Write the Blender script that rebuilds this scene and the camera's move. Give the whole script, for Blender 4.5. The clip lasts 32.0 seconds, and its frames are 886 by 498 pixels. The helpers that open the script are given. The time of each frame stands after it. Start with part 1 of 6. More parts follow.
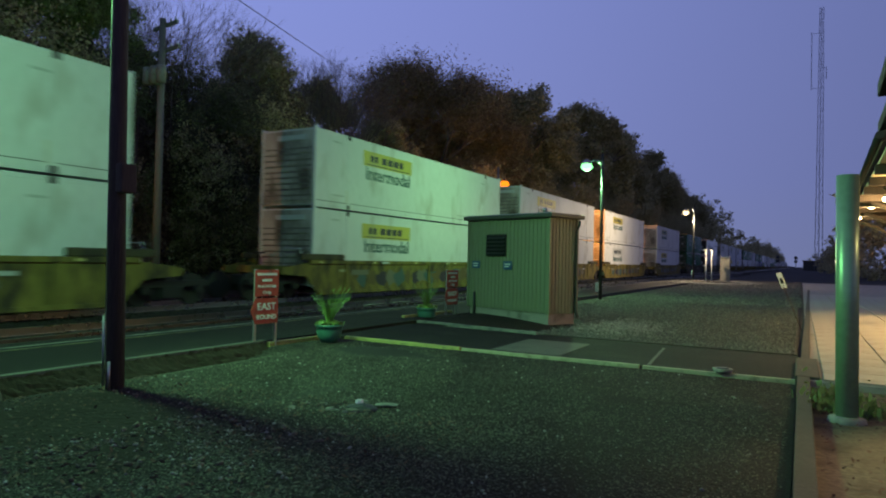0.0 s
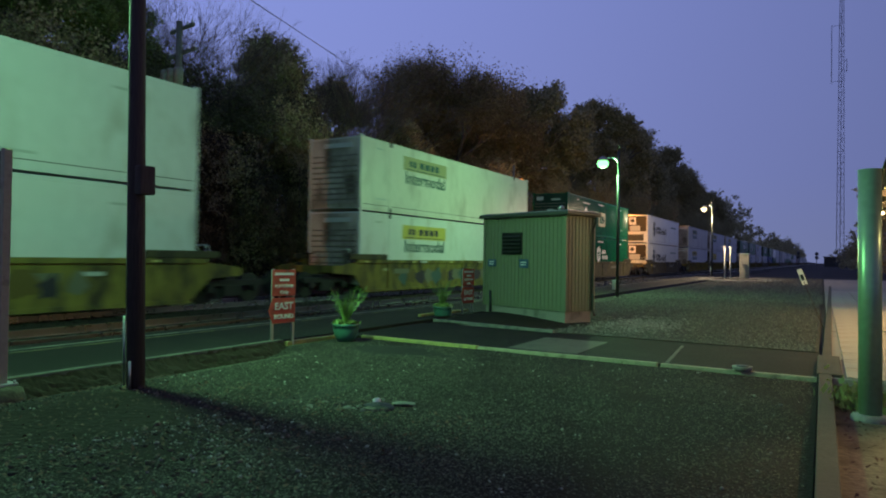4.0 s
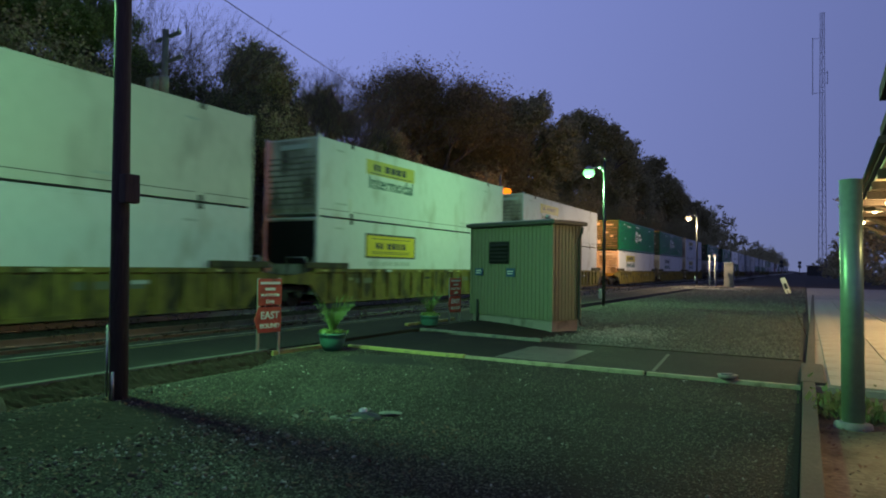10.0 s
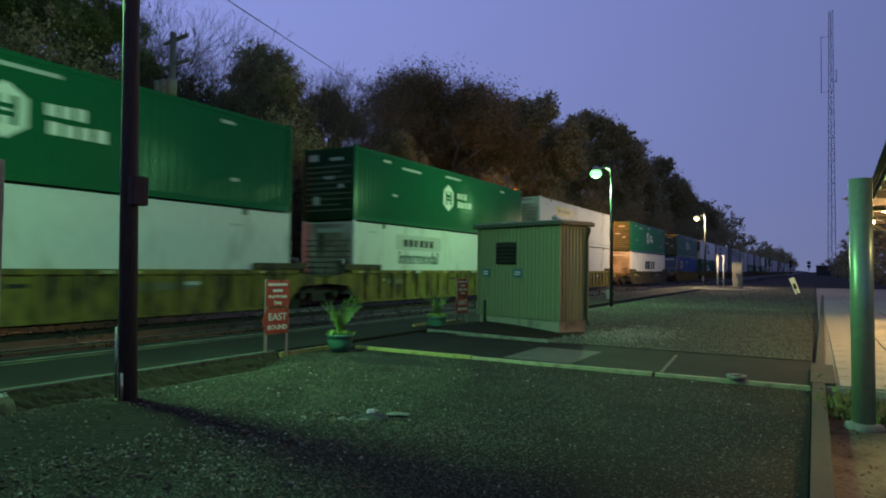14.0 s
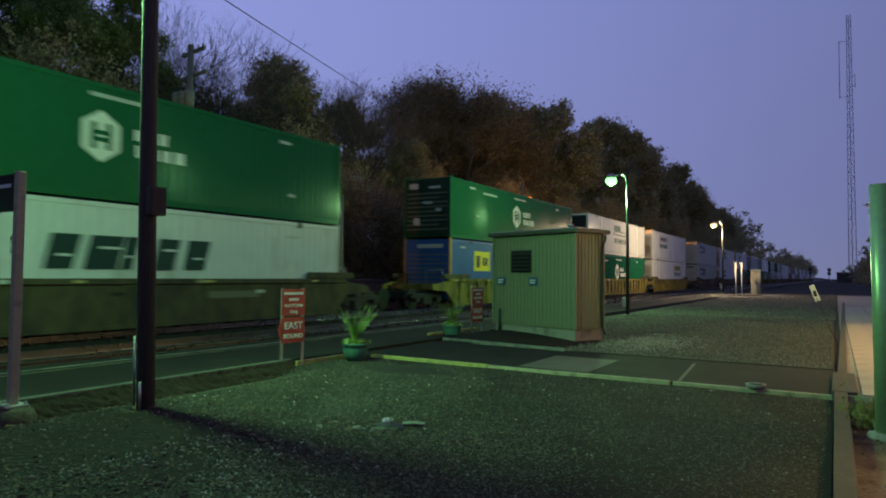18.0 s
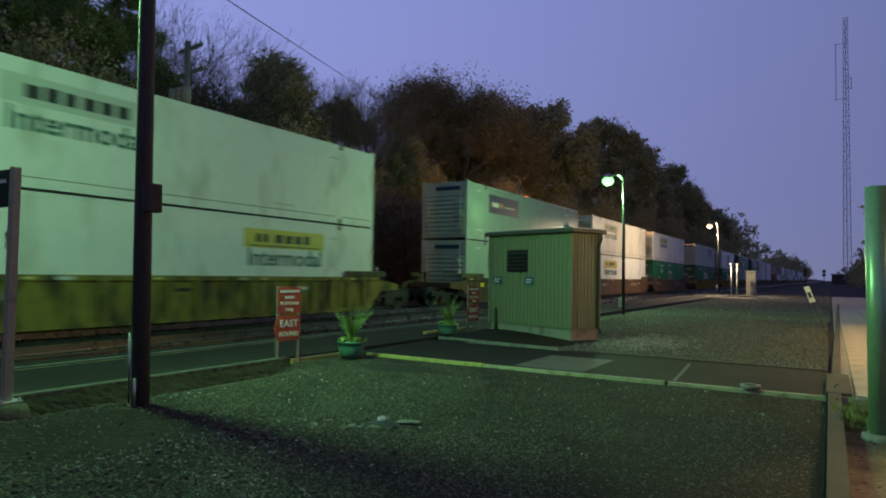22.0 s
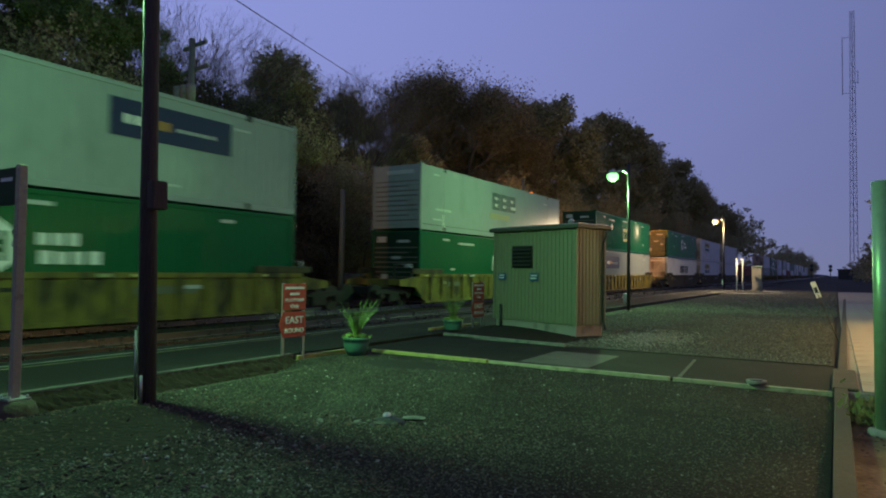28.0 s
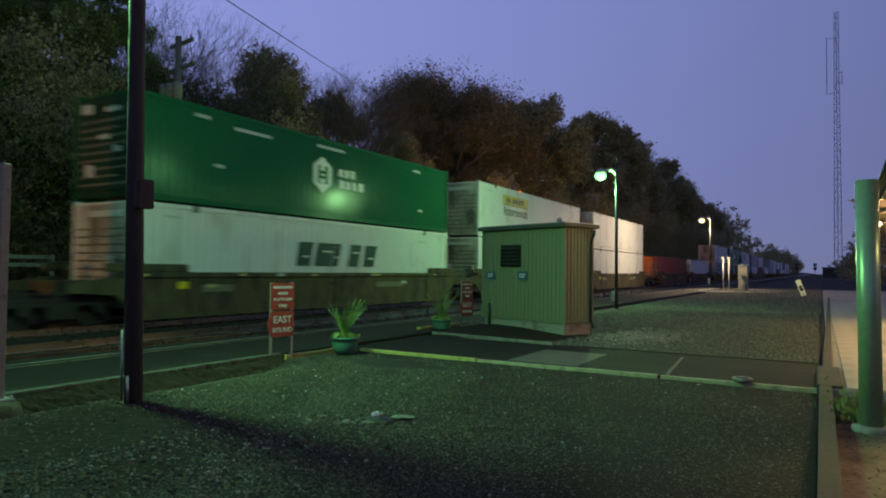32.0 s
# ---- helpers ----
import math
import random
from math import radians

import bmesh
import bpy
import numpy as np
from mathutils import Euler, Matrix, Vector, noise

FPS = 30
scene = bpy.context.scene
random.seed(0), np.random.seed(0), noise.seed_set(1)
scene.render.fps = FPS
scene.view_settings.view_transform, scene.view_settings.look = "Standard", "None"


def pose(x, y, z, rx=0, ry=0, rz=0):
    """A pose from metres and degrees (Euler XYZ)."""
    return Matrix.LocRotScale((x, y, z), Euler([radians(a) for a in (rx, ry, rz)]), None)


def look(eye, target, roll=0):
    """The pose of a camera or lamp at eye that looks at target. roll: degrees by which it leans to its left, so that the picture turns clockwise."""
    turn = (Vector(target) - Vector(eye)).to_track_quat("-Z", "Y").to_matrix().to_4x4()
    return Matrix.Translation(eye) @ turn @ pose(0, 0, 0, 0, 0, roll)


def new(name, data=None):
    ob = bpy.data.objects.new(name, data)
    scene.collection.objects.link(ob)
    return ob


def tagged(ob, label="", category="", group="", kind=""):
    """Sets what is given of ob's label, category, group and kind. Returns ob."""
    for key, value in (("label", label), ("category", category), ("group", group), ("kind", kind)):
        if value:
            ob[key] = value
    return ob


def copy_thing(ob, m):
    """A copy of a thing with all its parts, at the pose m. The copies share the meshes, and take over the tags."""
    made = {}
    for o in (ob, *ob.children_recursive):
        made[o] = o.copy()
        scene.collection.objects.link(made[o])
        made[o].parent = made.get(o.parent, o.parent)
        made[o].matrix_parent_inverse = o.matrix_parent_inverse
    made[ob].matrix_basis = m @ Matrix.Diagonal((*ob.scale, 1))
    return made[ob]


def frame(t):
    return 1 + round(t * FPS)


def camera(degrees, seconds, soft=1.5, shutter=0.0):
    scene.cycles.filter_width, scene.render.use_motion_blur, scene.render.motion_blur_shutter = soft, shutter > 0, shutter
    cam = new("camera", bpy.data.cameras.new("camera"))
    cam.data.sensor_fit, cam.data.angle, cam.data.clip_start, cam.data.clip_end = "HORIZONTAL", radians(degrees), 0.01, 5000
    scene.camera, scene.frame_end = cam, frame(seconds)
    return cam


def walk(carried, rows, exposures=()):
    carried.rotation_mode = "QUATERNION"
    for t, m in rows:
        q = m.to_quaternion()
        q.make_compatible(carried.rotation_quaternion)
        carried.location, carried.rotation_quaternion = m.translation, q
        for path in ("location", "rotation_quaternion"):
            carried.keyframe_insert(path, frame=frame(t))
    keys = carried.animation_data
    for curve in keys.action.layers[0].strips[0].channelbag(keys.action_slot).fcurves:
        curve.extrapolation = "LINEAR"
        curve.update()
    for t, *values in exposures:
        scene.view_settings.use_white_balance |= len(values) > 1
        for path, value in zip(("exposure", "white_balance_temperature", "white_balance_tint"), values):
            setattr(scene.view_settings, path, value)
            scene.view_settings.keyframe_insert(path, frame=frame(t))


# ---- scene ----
# ---------------------------------------------------------------- camera
cam = camera(69.27, 32.0, soft=2.0, shutter=0.5)
PATH = [
    (0.0, pose(0, 0, 1.6, 90.883, -1.290, 29.210)), (0.5, pose(0, 0, 1.6, 90.708, -1.045, 30.552)), (1.0, pose(0, 0, 1.6, 90.792, -0.850, 31.249)),
    (1.5, pose(0, 0, 1.6, 90.832, -0.672, 31.414)), (2.0, pose(0, 0, 1.6, 90.858, -0.638, 31.080)), (2.5, pose(0, 0, 1.6, 90.915, -0.801, 30.268)),
    (3.0, pose(0, 0, 1.6, 90.910, -0.946, 30.234)), (3.5, pose(0, 0, 1.6, 90.795, -1.039, 30.468)), (5.5, pose(0, 0, 1.6, 90.743, -0.474, 31.017)),
    (6.0, pose(0, 0, 1.6, 90.963, -0.663, 30.649)), (6.5, pose(0, 0, 1.6, 91.175, -0.654, 30.411)), (7.0, pose(0, 0, 1.6, 91.106, -0.870, 29.611)),
    (7.5, pose(0, 0, 1.6, 91.051, -0.840, 29.323)), (8.0, pose(0, 0, 1.6, 91.122, -0.854, 29.416)), (8.5, pose(0, 0, 1.6, 91.289, -0.734, 29.489)),
    (9.0, pose(0, 0, 1.6, 91.394, -0.791, 29.561)), (9.5, pose(0, 0, 1.6, 91.483, -0.741, 29.603)), (10.0, pose(0, 0, 1.6, 91.558, -0.867, 29.467)),
    (10.5, pose(0, 0, 1.6, 91.560, -0.929, 29.393)), (11.0, pose(0, 0, 1.6, 91.582, -0.879, 29.483)), (11.5, pose(0, 0, 1.6, 91.546, -0.777, 29.526)),
    (12.0, pose(0, 0, 1.6, 91.501, -0.865, 29.692)), (12.5, pose(0, 0, 1.6, 91.446, -0.768, 29.831)), (13.0, pose(0, 0, 1.6, 91.457, -0.578, 29.842)),
    (13.5, pose(0, 0, 1.6, 91.557, -0.715, 29.994)), (14.0, pose(0, 0, 1.6, 91.639, -0.698, 30.094)), (14.5, pose(0, 0, 1.6, 91.707, -0.634, 30.288)),
    (16.5, pose(0, 0, 1.6, 92.186, -0.469, 30.956)), (17.0, pose(0, 0, 1.6, 92.326, -0.439, 31.130)), (17.5, pose(0, 0, 1.6, 92.383, -0.499, 31.256)),
    (18.0, pose(0, 0, 1.6, 92.377, -0.492, 31.434)), (18.5, pose(0, 0, 1.6, 92.370, -0.579, 31.529)), (19.0, pose(0, 0, 1.6, 92.387, -0.468, 31.574)),
    (19.5, pose(0, 0, 1.6, 92.359, -0.438, 31.579)), (20.0, pose(0, 0, 1.6, 92.306, -0.505, 31.378)), (20.5, pose(0, 0, 1.6, 92.311, -0.495, 31.395)),
    (21.0, pose(0, 0, 1.6, 92.303, -0.518, 31.436)), (21.5, pose(0, 0, 1.6, 92.282, -0.554, 31.391)), (22.0, pose(0, 0, 1.6, 92.279, -0.895, 31.093)),
    (22.5, pose(0, 0, 1.6, 92.349, -0.934, 31.115)), (23.0, pose(0, 0, 1.6, 92.332, -0.751, 31.196)), (23.5, pose(0, 0, 1.6, 92.282, -0.729, 31.328)),
    (24.0, pose(0, 0, 1.6, 92.047, -0.645, 31.446)), (24.5, pose(0, 0, 1.6, 91.984, -0.640, 31.474)), (25.0, pose(0, 0, 1.6, 91.988, -0.542, 31.457)),
    (25.5, pose(0, 0, 1.6, 91.996, -0.520, 31.464)), (27.5, pose(0, 0, 1.6, 91.963, -0.599, 31.615)), (28.0, pose(0, 0, 1.6, 91.942, -0.721, 31.519)),
    (28.5, pose(0, 0, 1.6, 91.941, -0.777, 31.183)), (29.0, pose(0, 0, 1.6, 91.877, -0.882, 30.713)), (29.5, pose(0, 0, 1.6, 91.781, -0.946, 30.612)),
    (30.0, pose(0, 0, 1.6, 91.714, -0.856, 30.651)), (30.5, pose(0, 0, 1.6, 91.752, -0.707, 30.634)), (31.0, pose(0, 0, 1.6, 91.785, -0.817, 30.651)),
    (31.5, pose(0, 0, 1.6, 91.861, -0.590, 30.663)), (32.0, pose(0, 0, 1.6, 91.864, -0.611, 30.509)),
]
walk(cam, PATH, [(0.0, 0.22, 6800, 9), (8.0, 0.20, 6700, 9), (14.0, 0.21, 6900, 9), (17.0, 0.27, 7350, 10), (25.0, 0.27, 7350, 10), (32.0, 0.23, 7200, 10)])

# ---------------------------------------------------------------- light
TRACK_X = -16.57          # centre of the track on which the train runs
SPEED = 15.15             # metres a second, towards the camera
world = bpy.data.worlds.new("dusk")
scene.world = world
world.use_nodes = True
wn, wl = world.node_tree.nodes, world.node_tree.links
coords = wn.new("ShaderNodeTexCoord")
split = wn.new("ShaderNodeSeparateXYZ")
wl.new(coords.outputs["Generated"], split.inputs[0])
ramp = wn.new("ShaderNodeValToRGB")
wl.new(split.outputs[2], ramp.inputs[0])
stops = ((0.0, (0.163, 0.196, 0.395)), (0.12, (0.155, 0.192, 0.443)), (0.42, (0.156, 0.199, 0.492)), (0.75, (0.09, 0.11, 0.29)), (1.0, (0.06, 0.075, 0.20)))
while len(ramp.color_ramp.elements) < len(stops):
    ramp.color_ramp.elements.new(0.5)
for el, (at, colour) in zip(ramp.color_ramp.elements, stops):
    el.position, el.color = at, (*colour, 1)
across = wn.new("ShaderNodeMapRange")
across.inputs[1].default_value, across.inputs[2].default_value, across.inputs[3].default_value, across.inputs[4].default_value = -0.85, 0.25, 1.38, 0.66
wl.new(split.outputs[0], across.inputs[0])
fade = wn.new("ShaderNodeVectorMath")
fade.operation = "SCALE"
wl.new(ramp.outputs[0], fade.inputs[0])
wl.new(across.outputs[0], fade.inputs["Scale"])
wl.new(fade.outputs[0], wn["Background"].inputs[0])
wn["Background"].inputs[1].default_value = 1.0
scene.view_settings.exposure = 0.0


def lamp_light(name, x, y, z, watts, colour, size=0.12):
    data = bpy.data.lights.new(name, "POINT")
    data.energy, data.color, data.shadow_soft_size = watts, colour, size
    ob = new(name, data)
    ob.location = (x, y, z)
    return ob


GREEN_LIGHT, ORANGE_LIGHT, WARM_LIGHT = (0.31, 1.0, 0.43), (1.0, 0.36, 0.05), (1.0, 0.70, 0.32)
pole_lamp = bpy.data.lights.new("pole_lamp_light", "SPOT")
pole_lamp.energy, pole_lamp.color, pole_lamp.shadow_soft_size = 1900, GREEN_LIGHT, 0.17
pole_lamp.spot_size, pole_lamp.spot_blend = radians(104), 1.0
new("pole_lamp_light", pole_lamp).matrix_basis = look((-8.13, 4.81, 5.68), (-3.0, 11.0, 0.0))
lamp_light("pole_lamp_glow", -8.13, 4.81, 5.60, 1080, GREEN_LIGHT, 0.16)
lamp_light("platform_lamp_light", -8.10, 26.95, 5.36, 1500, (0.36, 1.0, 0.40))
lamp_light("platform_lamp_light", -8.75, 58.2, 5.7, 2600, (1.0, 0.80, 0.52))
lamp_light("yard_lamp_light", -21.75, 49.1, 7.58, 1300, ORANGE_LIGHT)
for at, towards, watts, cone in (((-21.75, 49.1, 7.58), (-16.4, 62.0, 3.4), 13000, 72), ((-21.25, -14.0, 5.2), (-16.9, 8.0, 4.4), 8500, 27)):
    beam = bpy.data.lights.new("yard_lamp_beam", "SPOT")
    beam.energy, beam.color, beam.shadow_soft_size = watts, ORANGE_LIGHT, 0.15
    beam.spot_size, beam.spot_blend = radians(cone), 0.7
    new("yard_lamp_beam", beam).matrix_basis = look(at, towards)
CANOPY_BULBS = [(1.53, 19.5, 3.22), (1.49, 23.0, 3.16), (1.6, 17.0, 3.18), (1.9, 14.2, 3.18), (2.7, 8.6, 3.18)]
for bx, by, bz in CANOPY_BULBS:
    lamp_light("canopy_bulb_light", bx, by, bz - 0.16, 140 if by > 10 else 60, WARM_LIGHT, 0.06)
    beam = bpy.data.lights.new("canopy_bulb_beam", "SPOT")
    beam.energy, beam.color, beam.shadow_soft_size = 420 if by > 10 else 560, WARM_LIGHT, 0.06
    beam.spot_size, beam.spot_blend = radians(84 if by > 10 else 52), 0.9
    new("canopy_bulb_beam", beam).matrix_basis = look((bx, by, bz - 0.17), (bx + 1.5, by - 0.2, 0.0) if by > 10 else (1.35, 6.0, 0.0))

# ---------------------------------------------------------------- materials


def noise_mix(nt, scale, detail, lo, hi, coords, a, b, blend="MIX"):
    """Mixes colours a and b by a noise of that scale; returns the colour socket."""
    tex = nt.nodes.new("ShaderNodeTexNoise")
    tex.inputs["Scale"].default_value, tex.inputs["Detail"].default_value = scale, detail
    nt.links.new(coords, tex.inputs["Vector"])
    ramp = nt.nodes.new("ShaderNodeMapRange")
    ramp.inputs[1].default_value, ramp.inputs[2].default_value = lo, hi
    nt.links.new(tex.outputs["Fac"], ramp.inputs[0])
    mix = nt.nodes.new("ShaderNodeMix")
    mix.data_type, mix.blend_type = "RGBA", blend
    nt.links.new(ramp.outputs[0], mix.inputs[0])
    for socket, value in ((mix.inputs[6], a), (mix.inputs[7], b)):
        if isinstance(value, bpy.types.NodeSocket):
            nt.links.new(value, socket)
        else:
            socket.default_value = (*value, 1)
    return mix.outputs[2], tex.outputs["Fac"]


def material(name, colour, rough=0.7, metal=0.0, dark=0.75, grain=40.0, patch=1.5, dirt=None, bump=0.15, coords="Object", stretch=(1, 1, 1), island=0.0, spec=0.5, dirt_at=(0.52, 0.72), thin=0.0):
    """A surface with fine grain, broad patches and, where dirt is given, stains of that colour."""
    m = bpy.data.materials.new(name)
    m.use_nodes = True
    nt = m.node_tree
    bsdf = nt.nodes["Principled BSDF"]
    tc = nt.nodes.new("ShaderNodeTexCoord")
    mp = nt.nodes.new("ShaderNodeMapping")
    mp.inputs["Scale"].default_value = stretch
    nt.links.new(tc.outputs[coords], mp.inputs["Vector"])
    v = mp.outputs[0]
    low = tuple(c * dark for c in colour)
    col, fine = noise_mix(nt, grain, 5, 0.35, 0.65, v, low, colour)
    col, broad = noise_mix(nt, patch, 4, 0.3, 0.75, v, col, tuple(c * (0.5 + dark / 2) for c in colour))
    if dirt:
        col, _ = noise_mix(nt, patch * 2.3, 6, dirt_at[0], dirt_at[1], v, col, dirt)
    if island:
        geo = nt.nodes.new("ShaderNodeNewGeometry")
        hsv = nt.nodes.new("ShaderNodeHueSaturation")
        rng = nt.nodes.new("ShaderNodeMapRange")
        rng.inputs[3].default_value, rng.inputs[4].default_value = 1 - island, 1 + island
        nt.links.new(geo.outputs["Random Per Island"], rng.inputs[0])
        nt.links.new(rng.outputs[0], hsv.inputs["Value"])
        nt.links.new(col, hsv.inputs["Color"])
        col = hsv.outputs[0]
    nt.links.new(col, bsdf.inputs["Base Color"])
    bsdf.inputs["Metallic"].default_value = metal
    bsdf.inputs["Specular IOR Level"].default_value = spec
    rr = nt.nodes.new("ShaderNodeMapRange")
    rr.inputs[3].default_value, rr.inputs[4].default_value = max(0.03, rough - 0.12), min(1.0, rough + 0.1)
    nt.links.new(broad, rr.inputs[0])
    nt.links.new(rr.outputs[0], bsdf.inputs["Roughness"])
    if thin:
        through_light = nt.nodes.new("ShaderNodeBsdfTranslucent")
        nt.links.new(col, through_light.inputs["Color"])
        blend = nt.nodes.new("ShaderNodeMixShader")
        blend.inputs[0].default_value = thin
        nt.links.new(bsdf.outputs[0], blend.inputs[1])
        nt.links.new(through_light.outputs[0], blend.inputs[2])
        nt.links.new(blend.outputs[0], nt.nodes["Material Output"].inputs["Surface"])
    if bump:
        bp = nt.nodes.new("ShaderNodeBump")
        bp.inputs["Strength"].default_value, bp.inputs["Distance"].default_value = bump, 0.02
        nt.links.new(fine, bp.inputs["Height"])
        nt.links.new(bp.outputs[0], bsdf.inputs["Normal"])
    return m


def glow(name, colour, strength):
    m = bpy.data.materials.new(name)
    m.use_nodes = True
    b = m.node_tree.nodes["Principled BSDF"]
    b.inputs["Base Color"].default_value, b.inputs["Roughness"].default_value, b.inputs["Specular IOR Level"].default_value = (0.01, 0.01, 0.01, 1), 1.0, 0.0
    b.inputs["Emission Color"].default_value, b.inputs["Emission Strength"].default_value = (*colour, 1), strength
    return m


M_GRAVEL_BED = material("gravel bed", (0.024, 0.018, 0.0125), 0.95, dark=0.4, grain=26, patch=0.5, dirt=(0.018, 0.0145, 0.012), bump=1.0, spec=0.2)
M_STONE = material("grey gravel stone", (0.094, 0.084, 0.060), 0.85, dark=0.4, grain=30, patch=0.35, island=0.7, bump=0.2)
M_VERGE = material("grey verge gravel", (0.062, 0.058, 0.047), 0.95, dark=0.5, grain=22, patch=0.4, dirt=(0.034, 0.031, 0.026), bump=1.0, spec=0.2)
M_VERGE_STONE = material("grey verge stone", (0.155, 0.148, 0.125), 0.85, dark=0.5, grain=30, patch=0.3, island=0.6, bump=0.2)
M_CLOD = material("dull brown stone", (0.115, 0.095, 0.068), 0.9, dark=0.45, grain=24, patch=2, island=0.75, bump=0.4)
M_STONE_PALE = material("pale gravel stone", (0.27, 0.26, 0.23), 0.8, dark=0.7, grain=30, patch=3, island=0.4, bump=0.2)
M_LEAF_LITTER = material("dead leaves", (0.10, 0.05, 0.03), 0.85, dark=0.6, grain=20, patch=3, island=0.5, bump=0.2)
M_ASPHALT = material("worn asphalt", (0.0150, 0.0140, 0.0112), 0.88, dark=0.6, grain=60, patch=0.45, dirt=(0.024, 0.021, 0.016), bump=0.5, spec=0.2)
M_PATCH = material("stained concrete patch", (0.105, 0.10, 0.08), 0.85, dark=0.7, grain=30, patch=1.5, dirt=(0.06, 0.058, 0.046), bump=0.3)
M_LUMP = material("brown-stained concrete", (0.10, 0.075, 0.05), 0.9, dark=0.5, grain=18, patch=4, dirt=(0.045, 0.03, 0.02), bump=0.8)
M_CONCRETE = material("weathered concrete", (0.27, 0.25, 0.215), 0.85, dark=0.75, grain=35, patch=1.2, dirt=(0.12, 0.11, 0.09), bump=0.25)
M_KERB = material("worn kerb concrete", (0.052, 0.044, 0.031), 0.88, dark=0.6, grain=30, patch=1.8, dirt=(0.030, 0.025, 0.018), bump=0.3)
M_KERB_PALE = material("worn pale kerb paint", (0.38, 0.35, 0.22), 0.85, dark=0.65, grain=30, patch=2.2, dirt=(0.13, 0.11, 0.07), bump=0.3, dirt_at=(0.52, 0.72))
M_YELLOW = material("worn yellow paint", (0.40, 0.35, 0.11), 0.75, dark=0.7, grain=30, patch=2.5, dirt=(0.12, 0.11, 0.07), bump=0.3, dirt_at=(0.52, 0.75))
M_LINE_YELLOW = material("worn yellow line paint", (0.24, 0.21, 0.085), 0.8, dark=0.6, grain=30, patch=1.8, dirt=(0.045, 0.044, 0.032), bump=0.3, dirt_at=(0.40, 0.62))
M_LINE = material("worn white paint", (0.20, 0.19, 0.165), 0.75, dark=0.7, grain=30, patch=2.5, dirt=(0.09, 0.09, 0.09), bump=0.2, dirt_at=(0.5, 0.62))
M_DIRT = material("trodden brown dirt", (0.038, 0.026, 0.018), 0.95, dark=0.5, grain=16, patch=0.9, dirt=(0.035, 0.025, 0.018), bump=0.8, spec=0.2)
M_DIRT_DARK = material("dark damp dirt", (0.021, 0.015, 0.010), 0.95, dark=0.45, grain=14, patch=1.3, dirt=(0.022, 0.016, 0.011), bump=1.0, spec=0.2)
M_BALLAST = material("dark ballast", (0.031, 0.027, 0.019), 0.95, dark=0.5, grain=14, patch=0.5, bump=1.0, island=0.4, spec=0.2)
M_TIE = material("creosoted timber", (0.030, 0.026, 0.022), 0.9, dark=0.6, grain=12, patch=2, bump=0.4)
M_RAIL = material("worn steel", (0.30, 0.30, 0.29), 0.30, 1.0, dark=0.8, grain=20, patch=2, bump=0.05)
M_RUST = material("rusty steel", (0.10, 0.055, 0.035), 0.75, 0.3, dark=0.6, grain=25, patch=2, bump=0.2)
M_POLE = material("dark utility pole timber", (0.075, 0.055, 0.045), 0.9, dark=0.5, grain=9, patch=1.5, stretch=(6, 6, 0.5), bump=0.6)
M_POLE_PALE = material("grey weathered pole timber", (0.18, 0.175, 0.155), 0.9, dark=0.6, grain=9, patch=1.5, stretch=(6, 6, 0.5), bump=0.5)
M_CAN = material("dull grey can paint", (0.20, 0.21, 0.20), 0.6, 0.1, dark=0.7, grain=14, patch=3, dirt=(0.12, 0.11, 0.09), bump=0.05)
M_IVY = material("dull ivy and bramble leaves", (0.105, 0.098, 0.058), 0.8, dark=0.6, grain=3, patch=0.3, island=0.3, bump=0, thin=0.3)
M_GALV = material("galvanised steel", (0.48, 0.48, 0.47), 0.42, 0.85, dark=0.8, grain=25, patch=4, bump=0.05)
# green in the base colour stands for the lamp's reflection on the pipe
M_PIPE = material("bare steel pipe with green lamp tint", (0.27, 0.40, 0.24), 0.36, 0.35, dark=0.8, grain=14, patch=3, bump=0.05)
M_DARKSTEEL = material("dark painted steel", (0.035, 0.04, 0.038), 0.5, 0.2, dark=0.7, grain=25, patch=3, bump=0.08)
M_SHED = material("ribbed beige-green cladding", (0.18, 0.20, 0.125), 0.55, 0.1, dark=0.85, grain=14, patch=1.1, stretch=(3, 3, 0.6), dirt=(0.15, 0.12, 0.08), bump=0.08, dirt_at=(0.6, 0.85))
M_SHED_TRIM = material("dark shed roof edge", (0.07, 0.075, 0.06), 0.5, 0.2, dark=0.8, grain=20, patch=2, bump=0.08)
# distance haze is put into the mast's bluish colour
M_MAST = material("haze-blue mast steel", (0.15, 0.165, 0.21), 0.6, 0.2, dark=0.8, grain=0.8, patch=0.1, bump=0)
M_POST = material("beige painted steel post", (0.40, 0.35, 0.23), 0.55, 0.1, dark=0.8, grain=20, patch=3, dirt=(0.18, 0.15, 0.10), bump=0.05, dirt_at=(0.58, 0.8))
M_LOUVRE = material("black louvre", (0.015, 0.015, 0.015), 0.6, 0.2, dark=0.7, grain=20, patch=2)
M_BLUE_SIGN = material("blue notice plate", (0.03, 0.09, 0.18), 0.45, dark=0.8, grain=20, patch=4, bump=0)
M_WHITE = material("white lettering", (0.72, 0.71, 0.68), 0.55, dark=0.85, grain=25, patch=3, bump=0)
M_RED_SIGN = material("red sign plate", (0.50, 0.065, 0.045), 0.45, dark=0.8, grain=18, patch=3, dirt=(0.20, 0.035, 0.025), bump=0.03)
M_POT = material("green glazed planter", (0.05, 0.16, 0.12), 0.4, dark=0.8, grain=12, patch=4, bump=0.05)
M_SOIL = material("potting soil", (0.035, 0.025, 0.02), 0.95, dark=0.5, grain=30, patch=4, bump=0.8)
M_BLADE = material("spiky green leaves", (0.22, 0.34, 0.08), 0.5, dark=0.6, grain=8, patch=3, island=0.35, bump=0.05)
